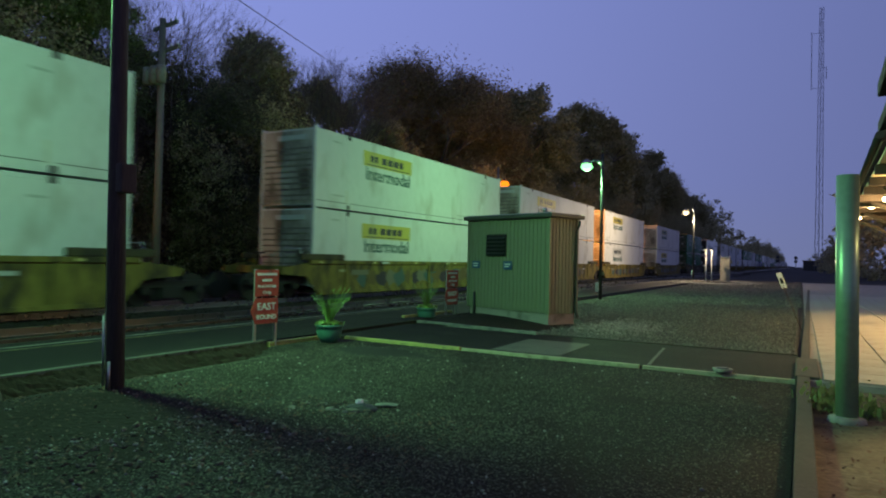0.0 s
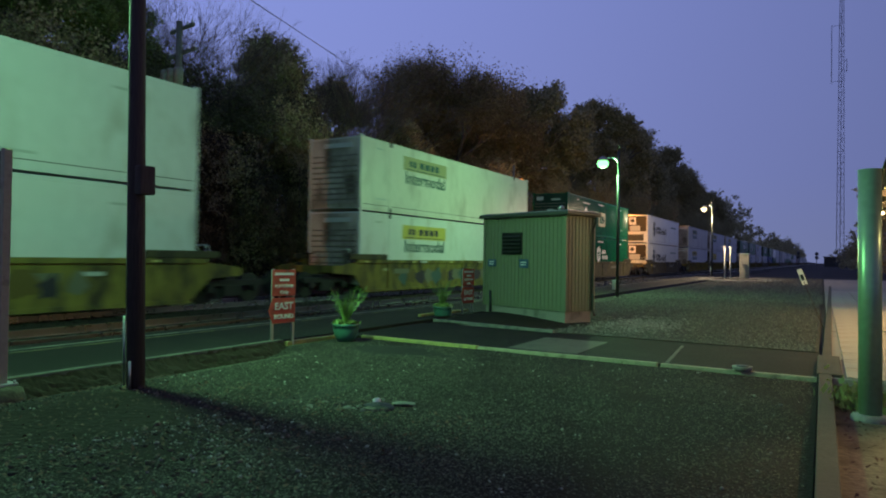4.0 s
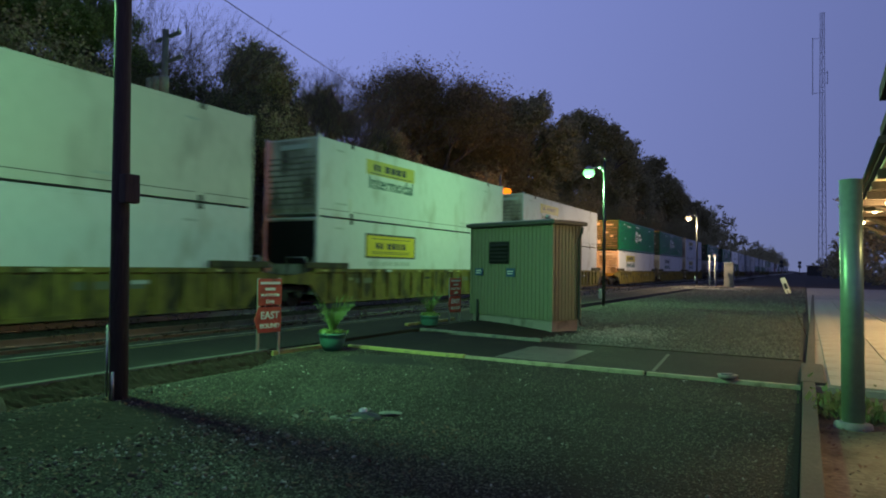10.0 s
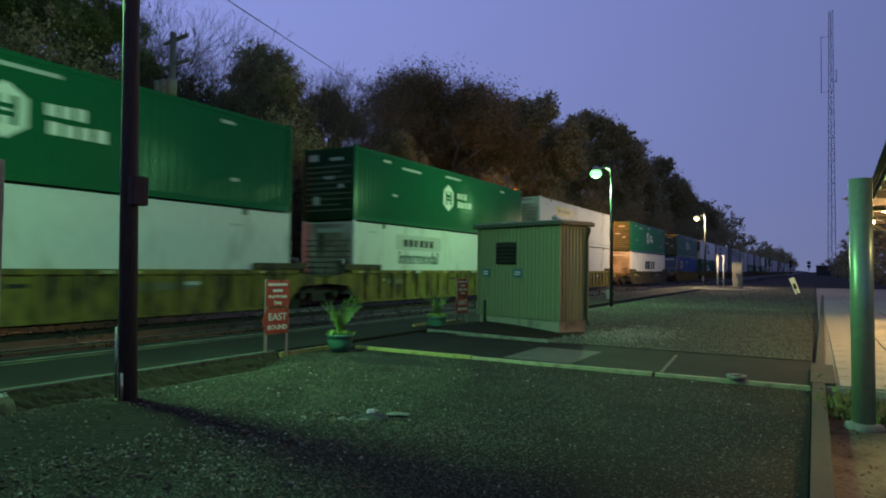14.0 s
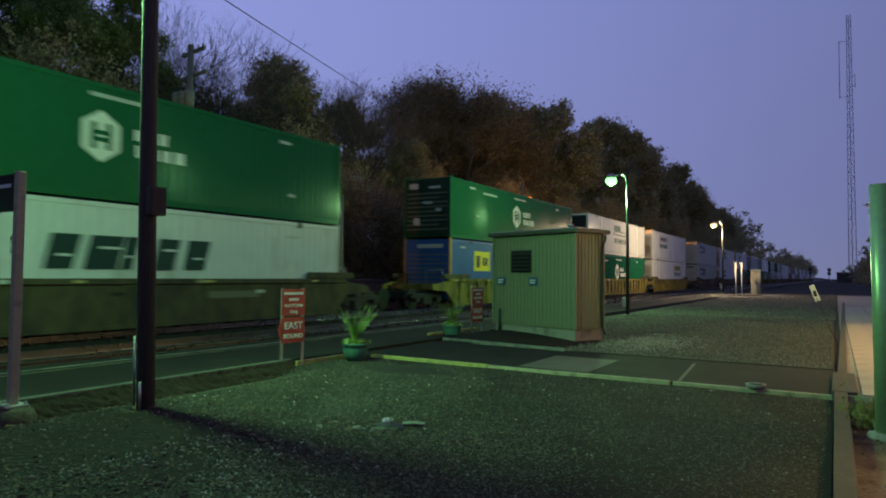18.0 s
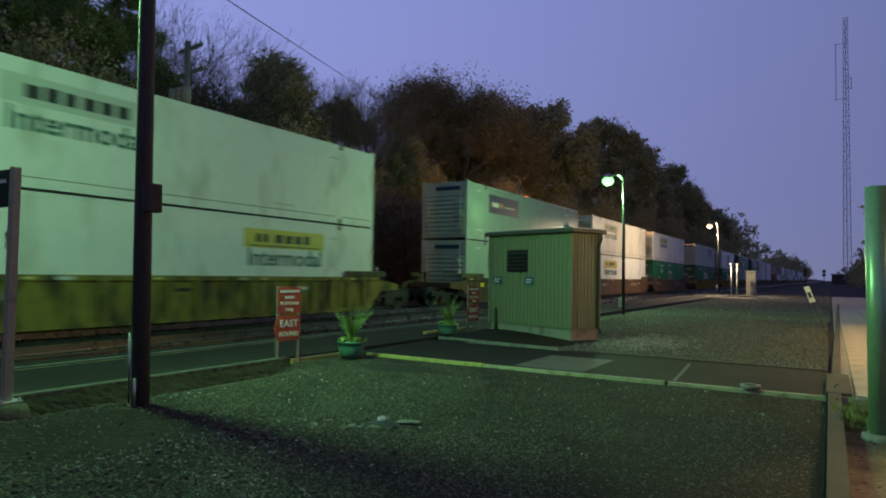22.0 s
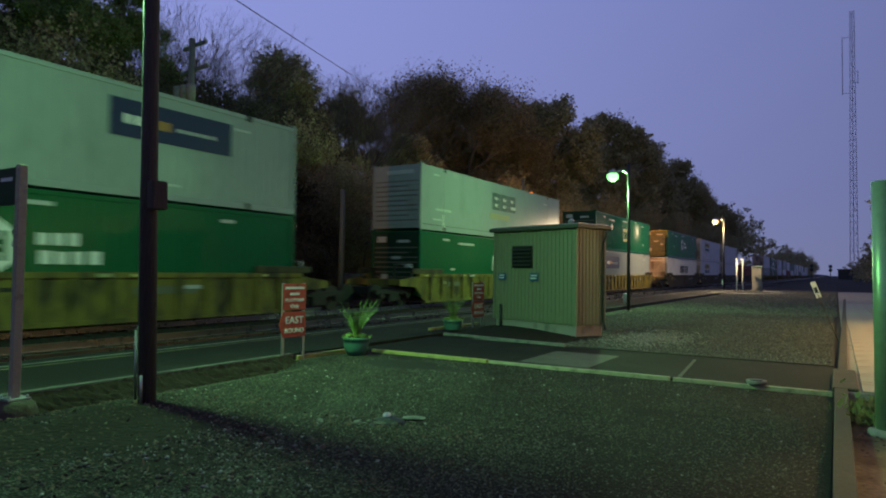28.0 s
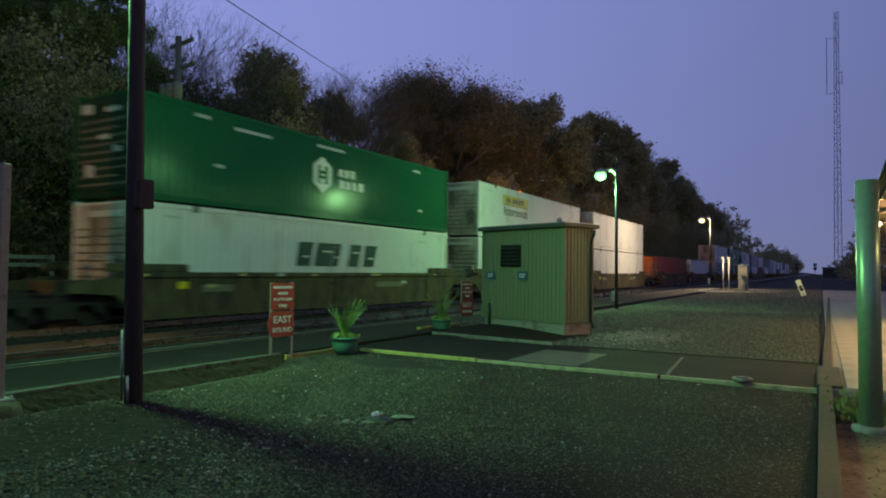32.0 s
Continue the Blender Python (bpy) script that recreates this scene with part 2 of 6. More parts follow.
M_OAK_LEAF = material("brown autumn leaves", (0.28, 0.215, 0.10), 0.75, dark=0.6, grain=3, patch=0.25, island=0.45, bump=0, thin=0.45)
M_DARK_LEAF = material("dark green leaves", (0.42, 0.38, 0.19), 0.7, dark=0.6, grain=3, patch=0.25, island=0.45, bump=0, thin=0.45)
M_FIR = material("conifer needles", (0.21, 0.26, 0.095), 0.7, dark=0.6, grain=3, patch=0.3, island=0.4, bump=0, thin=0.4)
M_BRUSH = material("leafless brush", (0.28, 0.215, 0.11), 0.85, dark=0.6, grain=3, patch=0.25, island=0.4, bump=0, thin=0.4)
M_BARK = material("tree bark", (0.14, 0.115, 0.095), 0.9, dark=0.5, grain=8, patch=1.5, stretch=(4, 4, 0.7), bump=0.6)
M_GLASS_GREEN = glow("glowing green lamp glass", (0.20, 1.0, 0.30), 2.8)
M_GLASS_WARM = glow("glowing warm lamp glass", (1.0, 0.74, 0.40), 2.6)
M_GLASS_ORANGE = glow("glowing orange lamp glass", (1.0, 0.24, 0.012), 1.5)
M_BULB = glow("glowing bulb", (1.0, 0.78, 0.42), 8)
M_ROOF = material("dark roof shingles", (0.05, 0.042, 0.038), 0.85, dark=0.6, grain=14, patch=1.5, bump=0.4)
M_SOFFIT = material("cream soffit boards", (0.72, 0.62, 0.42), 0.6, dark=0.85, grain=10, patch=1.2, stretch=(1, 8, 1), bump=0.1)
M_BRICK_PINK = material("faded pink paint", (0.36, 0.25, 0.21), 0.6, dark=0.8, grain=14, patch=2, dirt=(0.2, 0.14, 0.11), bump=0.05)
M_BRICK = material("dark red brick", (0.12, 0.06, 0.045), 0.85, dark=0.6, grain=12, patch=1.5, bump=0.5)
M_PAVER = material("buff paving slab", (0.33, 0.285, 0.225), 0.7, dark=0.8, grain=25, patch=1.0, dirt=(0.22, 0.18, 0.13), bump=0.2)
M_BED = material("mottled bare soil", (0.17, 0.135, 0.09), 0.95, dark=0.5, grain=18, patch=0.9, dirt=(0.045, 0.034, 0.024), bump=0.7, spec=0.2)
M_EARTH = material("far ground", (0.035, 0.032, 0.026), 0.95, dark=0.5, grain=0.8, patch=0.05, bump=0.3, spec=0.2)


def paint(name, colour, rough=0.42, **more):
    more = {"spec": 0.25, "dark": 0.88, "grain": 6, "patch": 0.55, "stretch": (1, 1, 0.45), "bump": 0.03, **more}
    return material(name, colour, rough, **more)


P_WHITE = paint("white container paint", (0.60, 0.61, 0.615), 0.55, spec=0.2, dirt=(0.33, 0.31, 0.27), dirt_at=(0.55, 0.85))
P_GLOSS = paint("glossy white container paint", (0.62, 0.62, 0.58), 0.20, spec=0.25, dirt=(0.40, 0.38, 0.34), dirt_at=(0.58, 0.9))
P_WHITE_OLD = paint("grimy white container paint", (0.56, 0.54, 0.49), dirt=(0.30, 0.27, 0.24), dirt_at=(0.52, 0.85))
P_GREEN = paint("green container paint", (0.006, 0.100, 0.045), 0.22, spec=0.10, dirt=(0.012, 0.09, 0.04), dirt_at=(0.55, 0.9))
P_END = paint("grimy pale door paint", (0.44, 0.41, 0.36), 0.6, dirt=(0.10, 0.085, 0.07), dirt_at=(0.44, 0.66))
P_GREEN_DOOR = paint("dark green door paint", (0.012, 0.040, 0.024), dirt=(0.01, 0.02, 0.014), dirt_at=(0.5, 0.8))
P_GREY = paint("grey container paint", (0.28, 0.31, 0.31), 0.24, spec=0.11, dirt=(0.20, 0.22, 0.21), dirt_at=(0.55, 0.9))
P_BLUE = paint("blue container paint", (0.022, 0.085, 0.27), dirt=(0.02, 0.05, 0.13), dirt_at=(0.55, 0.9))
P_RED = paint("maroon container paint", (0.17, 0.035, 0.03), dirt=(0.09, 0.03, 0.025), dirt_at=(0.55, 0.9))
P_YELLOW = paint("yellow panel paint", (0.62, 0.47, 0.015), 0.45)
P_YELLOW_WORN = paint("weathered yellow panel paint", (0.47, 0.40, 0.07), 0.5, dirt=(0.30, 0.27, 0.12), dirt_at=(0.5, 0.8))
P_OLIVE = paint("olive logo paint", (0.30, 0.285, 0.15), 0.5)
P_NAVY = paint("navy logo paint", (0.018, 0.028, 0.075), 0.45)
P_INK = paint("black lettering", (0.03, 0.035, 0.035), 0.5)
P_TEAL = paint("dark teal lettering", (0.02, 0.085, 0.075), 0.5)
P_TEAL_DARK = paint("deep teal lettering", (0.008, 0.038, 0.035), 0.6)
P_BLACK = paint("black panel", (0.012, 0.012, 0.013), 0.45)
P_TAN = paint("orange corner post paint", (0.42, 0.20, 0.05), 0.5)
P_REFLECT = paint("pale yellow reflector", (0.50, 0.42, 0.16), 0.4)
# dark colour for the shade between end ribs
P_GROOVE = paint("shadow-dark groove paint", (0.15, 0.14, 0.12), 0.7)
P_MARK = paint("pale grey markings", (0.42, 0.44, 0.43), 0.5)
W_YELLOW = paint("dirty yellow rail car paint", (0.21, 0.17, 0.042), 0.8, spec=0.2, dirt=(0.045, 0.036, 0.022), dirt_at=(0.44, 0.66), dark=0.6, patch=1.1)
W_BROWN = paint("dirty brown rail car paint", (0.10, 0.054, 0.034), 0.8, spec=0.2, dirt=(0.045, 0.03, 0.024), dirt_at=(0.44, 0.66), dark=0.6, patch=1.1)
W_DARK = paint("grimy olive rail car paint", (0.088, 0.076, 0.040), 0.8, spec=0.2, dirt=(0.035, 0.03, 0.024), dirt_at=(0.44, 0.66), dark=0.6, patch=1.1)
W_GRIME = material("greasy truck steel", (0.016, 0.014, 0.013), 0.8, 0.1, dark=0.6, grain=14, patch=3, bump=0.2)
GRAFFITI = [paint("faded spray paint", c, 0.6) for c in ((0.04, 0.09, 0.085), (0.13, 0.13, 0.09), (0.025, 0.025, 0.035), (0.10, 0.075, 0.02))]

# ---------------------------------------------------------------- mesh tools


def box(bm, x0, x1, y0, y1, z0, z1, bevel=0.0):
    m = Matrix.LocRotScale(((x0 + x1) / 2, (y0 + y1) / 2, (z0 + z1) / 2), None, (x1 - x0, y1 - y0, z1 - z0))
    made = bmesh.ops.create_cube(bm, size=1, matrix=m)["verts"]
    if bevel:
        edges = list({e for v in made for e in v.link_edges})
        bmesh.ops.bevel(bm, geom=edges, offset=bevel, segments=2, profile=0.6, affect="EDGES")
    return bm


def boxes(*list_of_boxes, bevel=0.0):
    bm = bmesh.new()
    for b in list_of_boxes:
        box(bm, *b, bevel=bevel)
    return bm


def tube(bm, points, radii, sides=10, caps=True):
    """A tapered tube along points."""
    pts = [Vector(p) for p in points]
    rings = []
    for i, p in enumerate(pts):
        d = (pts[min(i + 1, len(pts) - 1)] - pts[max(i - 1, 0)]).normalized()
        side = d.cross(Vector((0, 0, 1)))
        if side.length < 0.05:
            side = d.cross(Vector((0, 1, 0)))
        side.normalize()
        up = side.cross(d)
        r = radii[i] if isinstance(radii, (list, tuple)) else radii
        rings.append([bm.verts.new(p + r * (math.cos(a) * side + math.sin(a) * up)) for a in (2 * math.pi * k / sides for k in range(sides))])
    for a, b in zip(rings, rings[1:]):
        for k in range(sides):
            bm.faces.new((a[k], a[(k + 1) % sides], b[(k + 1) % sides], b[k])).smooth = True
    if caps:
        bm.faces.new(rings[0][::-1])
        bm.faces.new(rings[-1])
    return bm


def lathe(bm, profile, sides=28, centre=(0, 0)):
    """Turns (radius, z) pairs about the z axis."""
    rings = [[bm.verts.new((centre[0] + r * math.cos(2 * math.pi * k / sides), centre[1] + r * math.sin(2 * math.pi * k / sides), z)) for k in range(sides)] for r, z in profile]
    for a, b in zip(rings, rings[1:]):
        for k in range(sides):
            bm.faces.new((a[k], a[(k + 1) % sides], b[(k + 1) % sides], b[k])).smooth = True
    bm.faces.new(rings[0][::-1])
    bm.faces.new(rings[-1])
    return bm


def mesh_of(name, bm, mat):
    me = bpy.data.meshes.new(name)
    bmesh.ops.recalc_face_normals(bm, faces=bm.faces)
    bm.to_mesh(me)
    bm.free()
    me.materials.append(mat)
    return me


def part(name, bm, mat, parent, label=""):
    """Links a bmesh (or a ready mesh) as one mesh object under a thing or a part."""
    me = bm if isinstance(bm, bpy.types.Mesh) else mesh_of(name, bm, mat)
    ob = new(name, me)
    ob.parent = parent
    return tagged(ob, label)


def thing(name, m, label, category, group="", kind=""):
    ob = new(name)
    ob.matrix_basis = m
    return tagged(ob, label, category, group, kind)


def solid(name, bm, mat, label, category, kind="", group="", m=None):
    ob = new(name, mesh_of(name, bm, mat))
    if m is not None:
        ob.matrix_basis = m
    return tagged(ob, label, category, group, kind)


def letters(text, height, mat, depth=0.004, align="CENTER"):
    """A mesh of raised letters in the plane x (right), z (up), with y as depth."""
    cu = bpy.data.curves.new("lettering", "FONT")
    cu.body, cu.size, cu.extrude, cu.align_x, cu.align_y = text, height * 1.38, depth, align, "CENTER"
    cu.offset = height * 0.022
    cu.resolution_u = 3
    ob = bpy.data.objects.new("lettering", cu)
    me = bpy.data.meshes.new_from_object(ob)
    bpy.data.objects.remove(ob)
    me.transform(Euler((radians(90), 0, 0)).to_matrix().to_4x4())
    me.materials.clear()
    me.materials.append(mat)
    return me


def quads(name, corners, mat):
    """A mesh of loose quads from an array of shape (n, 4, 3)."""
    n = len(corners)
    me = bpy.data.meshes.new(name)
    me.vertices.add(4 * n)
    me.vertices.foreach_set("co", corners.astype(np.float32).ravel())
    me.loops.add(4 * n)
    me.loops.foreach_set("vertex_index", np.arange(4 * n, dtype=np.int32))
    me.polygons.add(n)
    me.polygons.foreach_set("loop_start", np.arange(0, 4 * n, 4, dtype=np.int32))
    me.update(calc_edges=True)
    me.materials.append(mat)
    return me

# ---------------------------------------------------------------- ground and track bed
GROUND_RNG = np.random.default_rng(4)


def slab(name, x0, x1, y0, y1, z0, z1, mat, label, category, bevel=0.01):
    return solid(name, boxes((x0, x1, y0, y1, z0, z1), bevel=bevel), mat, label, category, "structure")


def ground_sheet():
    xs = [-900, -300, -120, -60, -40, -30, -24, -20, -16, -12, -8.2, -7, -6, -5, -4, -3, -2, -1, 0, 3, 8, 20, 60, 200, 900]
    ys = [-900, -300, -80, -20, -6, -2, 0, 1, 2, 3, 4, 5, 6, 7, 8, 9, 10, 12, 14, 16, 18, 20, 24, 30, 40, 60, 100, 200, 500, 1500, 3500]
    bm = bmesh.new()
    rows = []
    for y in ys:
        row = []
        for x in xs:
            z = -0.02
            if -8 < x < -0.5 and -3 < y < 50:
                z += 0.05 * noise.noise(Vector((x * 0.7, y * 0.5, 0)))
            if x < -19:
                z += min(6.0, (-19 - x) * 0.14)
            if x < -7.9 and x > -19:
                z = -0.3
            row.append(bm.verts.new((x, y, z)))
        rows.append(row)
    for a, b in zip(rows, rows[1:]):
        for i in range(len(xs) - 1):
            bm.faces.new((a[i], a[i + 1], b[i + 1], b[i])).smooth = True
    return solid("ground", bm, M_EARTH, "dark gravelly ground rising gently behind the track", "ground", "structure")


ground_sheet()


def yard_z(x, y):
    """Height of the yard: it dips towards the platform's edging and is worn into shallow tracks."""
    a, b = min(1.0, max(0.0, (-7.2 - x) / 0.8)), min(1.0, max(0.0, (8.4 - y) / 0.8))
    return -0.14 * a * a * (3 - 2 * a) * b + 0.012 * noise.noise(Vector((x * 0.9, y * 0.7, 5)))


bm = bmesh.new()
rows = [[bm.verts.new((x, y, yard_z(x, y))) for x in [-8.19 + 8.14 * i / 60 for i in range(61)]] for y in [-6 + 15.98 * k / 90 for k in range(91)]]
for a, b in zip(rows, rows[1:]):
    for i in range(60):
        bm.faces.new((a[i], a[i + 1], b[i + 1], b[i])).smooth = True
solid("gravel_yard", bm, M_GRAVEL_BED, "dark gravel yard with worn bare tracks", "gravel", "structure")
slab("gravel_verge", -7.9, -0.05, 13.05, 140, -0.30, 0.012, M_VERGE, "dark gravel verge beside the platform", "gravel", 0)
slab("platform", -10.95, -8.2, -40, 130, -0.28, 0.10, M_ASPHALT, "long low asphalt platform beside the track", "platform", 0.02)
slab("crossing_path", -8.2, -0.02, 10.12, 13.05, -0.28, 0.03, M_ASPHALT, "asphalt path from the platform to the station walk", "path", 0.01)
slab("concrete_patch", -4.75, -3.5, 10.3, 12.1, 0.0, 0.036, M_PATCH, "worn concrete patch in the asphalt path", "patch", 0.004)
for x, w, mat, label in ((-10.22, 0.05, M_LINE_YELLOW, "faded yellow safety line on the platform"), (-10.50, 0.09, M_LINE, "thin worn pale line on the platform")):
    slab("platform_line", x - w / 2, x + w / 2, -40, 110, 0.08, 0.104, mat, label, "line", 0)


def diagonal_strip(name, x0, y0, x1, y1, w, h, mat, label, z=0.0):
    d = Vector((x1 - x0, y1 - y0, 0))
    bm = boxes((-w / 2, w / 2, 0, d.length, z - 0.06, z + h), bevel=0.012)
    ob = solid(name, bm, mat, label, "kerb", "structure")
    ob.matrix_basis = pose(x0, y0, 0, 0, 0, math.degrees(math.atan2(-d.x, d.y)))
    return ob


diagonal_strip("kerb", -8.15, 8.35, -8.05, 9.95, 0.11, 0.075, M_YELLOW, "short yellow-painted kerb at the platform edge")
diagonal_strip("kerb", -7.75, 10.05, -5.22, 10.05, 0.11, 0.055, M_YELLOW, "yellow-painted concrete kerb beside the path")
diagonal_strip("kerb", -5.18, 10.02, -2.15, 10.08, 0.09, 0.05, M_KERB_PALE, "worn pale concrete kerb beside the path")
diagonal_strip("kerb", -2.10, 10.08, 0.0, 10.13, 0.09, 0.045, M_KERB_PALE, "worn pale concrete kerb beside the path")
diagonal_strip("kerb", -8.75, 13.55, -4.9, 12.95, 0.09, 0.06, M_LINE, "low pale kerb round the shed's gravel bed", 0.03)
diagonal_strip("kerb", -4.8, 13.02, -0.05, 13.02, 0.08, 0.05, M_KERB, "low pale kerb at the far side of the path")
diagonal_strip("kerb", -8.72, 13.6, -8.6, 15.9, 0.09, 0.10, M_YELLOW, "yellow kerb beside the shed's gravel bed", 0.06)
diagonal_strip("painted_line", -2.05, 10.25, -2.22, 12.5, 0.06, 0.006, M_PATCH, "white line painted across the path", 0.03)
solid("platform_kerb", boxes((-8.26, -8.14, -30, 8.3, -0.25, 0.115), bevel=0.015), M_PATCH, "worn timber edging of the platform", "kerb", "structure")
bank = bmesh.new()
cols = []
for k in range(240):
    y = -6 + 14.25 * k / 239
    w = 0.27 + 0.20 * noise.noise(Vector((y * 1.3, 2, 0))) + 0.10 * noise.noise(Vector((y * 5.1, 4, 0)))
    col = [bank.verts.new((-8.15, y, -0.25))]
    for i in range(8):
        f = i / 7
        rough = 0.035 * noise.noise(Vector((y * 9, f * 4, 7))) + 0.02 * noise.noise(Vector((y * 23, f * 9, 1)))
        col.append(bank.verts.new((-8.15 + w * f + 0.5 * rough, y, 0.10 - 0.25 * f ** 0.8 + rough * (0.4 + f))))
    cols.append(col)
for a, b in zip(cols, cols[1:]):
    for i in range(8):
        bank.faces.new((a[i], a[i + 1], b[i + 1], b[i]))
solid("dirt_bank", bank, M_DIRT, "brown dirt heaped against the platform edging", "dirt", "structure")
solid("platform_kerb", boxes((-8.26, -8.14, 16, 120, -0.1, 0.115), bevel=0.01), M_TIE, "dark timber edging of the platform", "kerb", "structure")
solid("platform_edge", boxes((-11.06, -10.95, -40, 130, -0.28, 0.09), bevel=0.015), M_KERB, "worn concrete edge of the platform", "edge", "structure")
# station walk
diagonal_strip("station_kerb", 0.04, -6, 0.04, 10.0, 0.15, 0.12, M_KERB, "pale concrete kerb of the station walk")
diagonal_strip("station_kerb", 0.07, 12.0, 0.42, 48, 0.13, 0.12, M_KERB, "pale concrete kerb of the station walk")
solid("kerb_corner", boxes((-0.06, 0.24, 10.0, 12.0, -0.1, 0.125), bevel=0.02), M_KERB, "broad flat kerb piece at the path's end", "kerb", "structure")
slab("station_bed", 0.11, 12, -6, 9.9, -0.2, 0.0, M_BED, "dark bare soil beside the station walk", "soil", 0)
slab("station_walk", 0.1, 12, 9.9, 70, -0.2, 0.085, M_CONCRETE, "station walk under its paving slabs", "walk", 0.01)

# track
bm = bmesh.new()
prof = [(-20.6, -0.3), (-18.6, -0.06), (-14.5, -0.06), (-13.2, -0.05), (-11.06, -0.08)]
rings = [[bm.verts.new((x, y, z + (0.02 * noise.noise(Vector((x, y, 0))) if 0 < i < 4 else 0))) for i, (x, z) in enumerate(prof)] for y in [-560, -300, -100] + [-60 + 4 * k for k in range(60)] + [200, 400, 900]]
for a, b in zip(rings, rings[1:]):
    for k in range(4):
        bm.faces.new((a[k], a[k + 1], b[k + 1], b[k]))
solid("ballast_bed", bm, M_BALLAST, "dark stone ballast bed of the track", "ballast", "structure")
tie_mesh = mesh_of("sleeper", boxes((-1.2, 1.2, -0.115, 0.115, -0.16, -0.045), bevel=0.012), M_TIE)
for tx, count, label in ((TRACK_X, 100, "railway track of steel rails on timber sleepers, under the train"), (-12.25, 100, "empty railway track of shiny rails beside the platform")):
    track = thing("railway_track", pose(tx, 0, 0), label, "track", kind="structure")
    for k in range(count):
        part("sleeper", tie_mesh, M_TIE, track).location = (0, -6 + 0.55 * k, 0)
    for sx in (-0.755, 0.755):
        part("rail", boxes((sx - 0.035, sx + 0.035, -560, 900, 0.055, 0.10), (sx - 0.01, sx + 0.01, -560, 900, -0.03, 0.06), (sx - 0.07, sx + 0.07, -560, 900, -0.05, -0.03)), M_RAIL, track, "steel rail with a shiny head")

# ---------------------------------------------------------------- equipment shed
shed = thing("equipment_shed", pose(-5.36, 14.9, 0, 0, 0, -20), "small ribbed metal equipment shed on a concrete footing", "shed")
SW, SD, SH = 2.86, 1.06, 2.69      # wide along -x, deep along +y


def ribbed(length, height, pitch=0.13, depth=0.018):
    """A ribbed sheet in the plane y = 0 facing -y, from x = 0 to length."""
    bm = bmesh.new()
    xs, x = [], 0.0
    while x < length - 1e-6:
        xs += [(x, 0), (min(x + pitch * 0.72, length), 0), (min(x + pitch * 0.78, length), -depth), (min(x + pitch * 0.94, length), -depth)]
        x += pitch
    xs.append((length, 0))
    pairs = [(bm.verts.new((px, py, 0)), bm.verts.new((px, py, height))) for px, py in xs]
    for (a, b), (c, d) in zip(pairs, pairs[1:]):
        if (a.co - c.co).length > 1e-5:
            bm.faces.new((a, c, d, b))
    return bm


def build_shed():
    part("core", boxes((-SW + 0.02, -0.02, 0.03, SD - 0.02, 0.3, SH - 0.02)), M_SHED, shed)
    for name, length, m in (("front_wall", SW, pose(-SW, 0, 0.32)), ("side_wall", SD, pose(0, 0, 0.32, 0, 0, 90)), ("back_wall", SW, pose(0, SD, 0.32, 0, 0, 180)), ("side_wall", SD, pose(-SW, SD, 0.32, 0, 0, 270))):
        ob = part(name, ribbed(length, SH - 0.34), M_SHED, shed)
        ob.matrix_basis = m
    for cx, cy in ((0, 0), (-SW, 0), (0, SD), (-SW, SD)):
        part("corner_trim", boxes((cx - 0.035, cx + 0.035, cy - 0.035, cy + 0.035, 0.32, SH - 0.02), bevel=0.006), M_SHED, shed)
    part("footing", boxes((-SW + 0.03, -0.03, 0.03, SD - 0.03, -0.12, 0.34), bevel=0.012), M_CONCRETE, shed, "pale concrete footing, partly bare")
    bm = bmesh.new()
    box(bm, -SW - 0.12, 0.16, -0.14, SD + 0.12, SH - 0.02, SH + 0.085, bevel=0.03)
    part("roof", bm, M_SHED_TRIM, shed, "low flat roof with a rolled dark edge")
    part("roof_sheet", boxes((-SW - 0.06, 0.10, -0.08, SD + 0.06, SH + 0.085, SH + 0.11), bevel=0.01), M_GALV, shed, "pale roof sheet")
    bm = bmesh.new()
    box(bm, -SW + 1.03 - 0.32, -SW + 1.03 + 0.40, -0.05, -0.015, 1.70, 2.28, bevel=0.008)
    vent = part("louvre_vent", bm, M_LOUVRE, shed, "black louvred vent")
    for k in range(5):
        s = part("slat", boxes((-SW + 0.75, -SW + 1.40, -0.05, 0.03, -0.006, 0.006)), M_DARKSTEEL, vent)
        s.matrix_basis = pose(0, -0.07, 1.78 + 0.10 * k) @ pose(0, 0, 0, 32)
    for x, z, w, h in ((-SW + 0.32, 1.47, 0.30, 0.19), (-SW + 1.50, 1.47, 0.30, 0.22)):
        p = part("notice", boxes((x - w / 2, x + w / 2, -0.045, -0.028, z - h / 2, z + h / 2), bevel=0.004), M_BLUE_SIGN, shed, "small blue notice plate")
        for k in range(2):
            part("text_bar", boxes((x - w * 0.35, x + w * (0.35 - 0.1 * k), -0.049, -0.044, z + 0.02 - 0.065 * k, z + 0.045 - 0.065 * k)), M_WHITE, p)
    part("conduit", tube(bmesh.new(), [(-SW + 0.28, -0.05, -0.05), (-SW + 0.28, -0.05, 0.72)], 0.035, 8), M_DARKSTEEL, shed, "short dark pipe")
    bm = tube(bmesh.new(), [(0.14, SD - 0.08, SH - 0.05), (0.13, SD - 0.08, SH - 0.16), (0.06, SD - 0.08, SH - 0.34), (0.055, SD - 0.08, 0.35), (0.14, SD - 0.1, 0.2)], 0.035, 8)
    part("downpipe", bm, M_DARKSTEEL, shed, "dark downpipe")
    bm = bmesh.new()
    lathe(bm, [(0.07, SH + 0.1), (0.07, SH + 0.19), (0.10, SH + 0.20), (0.02, SH + 0.27)], 12, (-0.5, 0.4))
    part("roof_cap", bm, M_GALV, shed, "small metal roof cap")


build_shed()
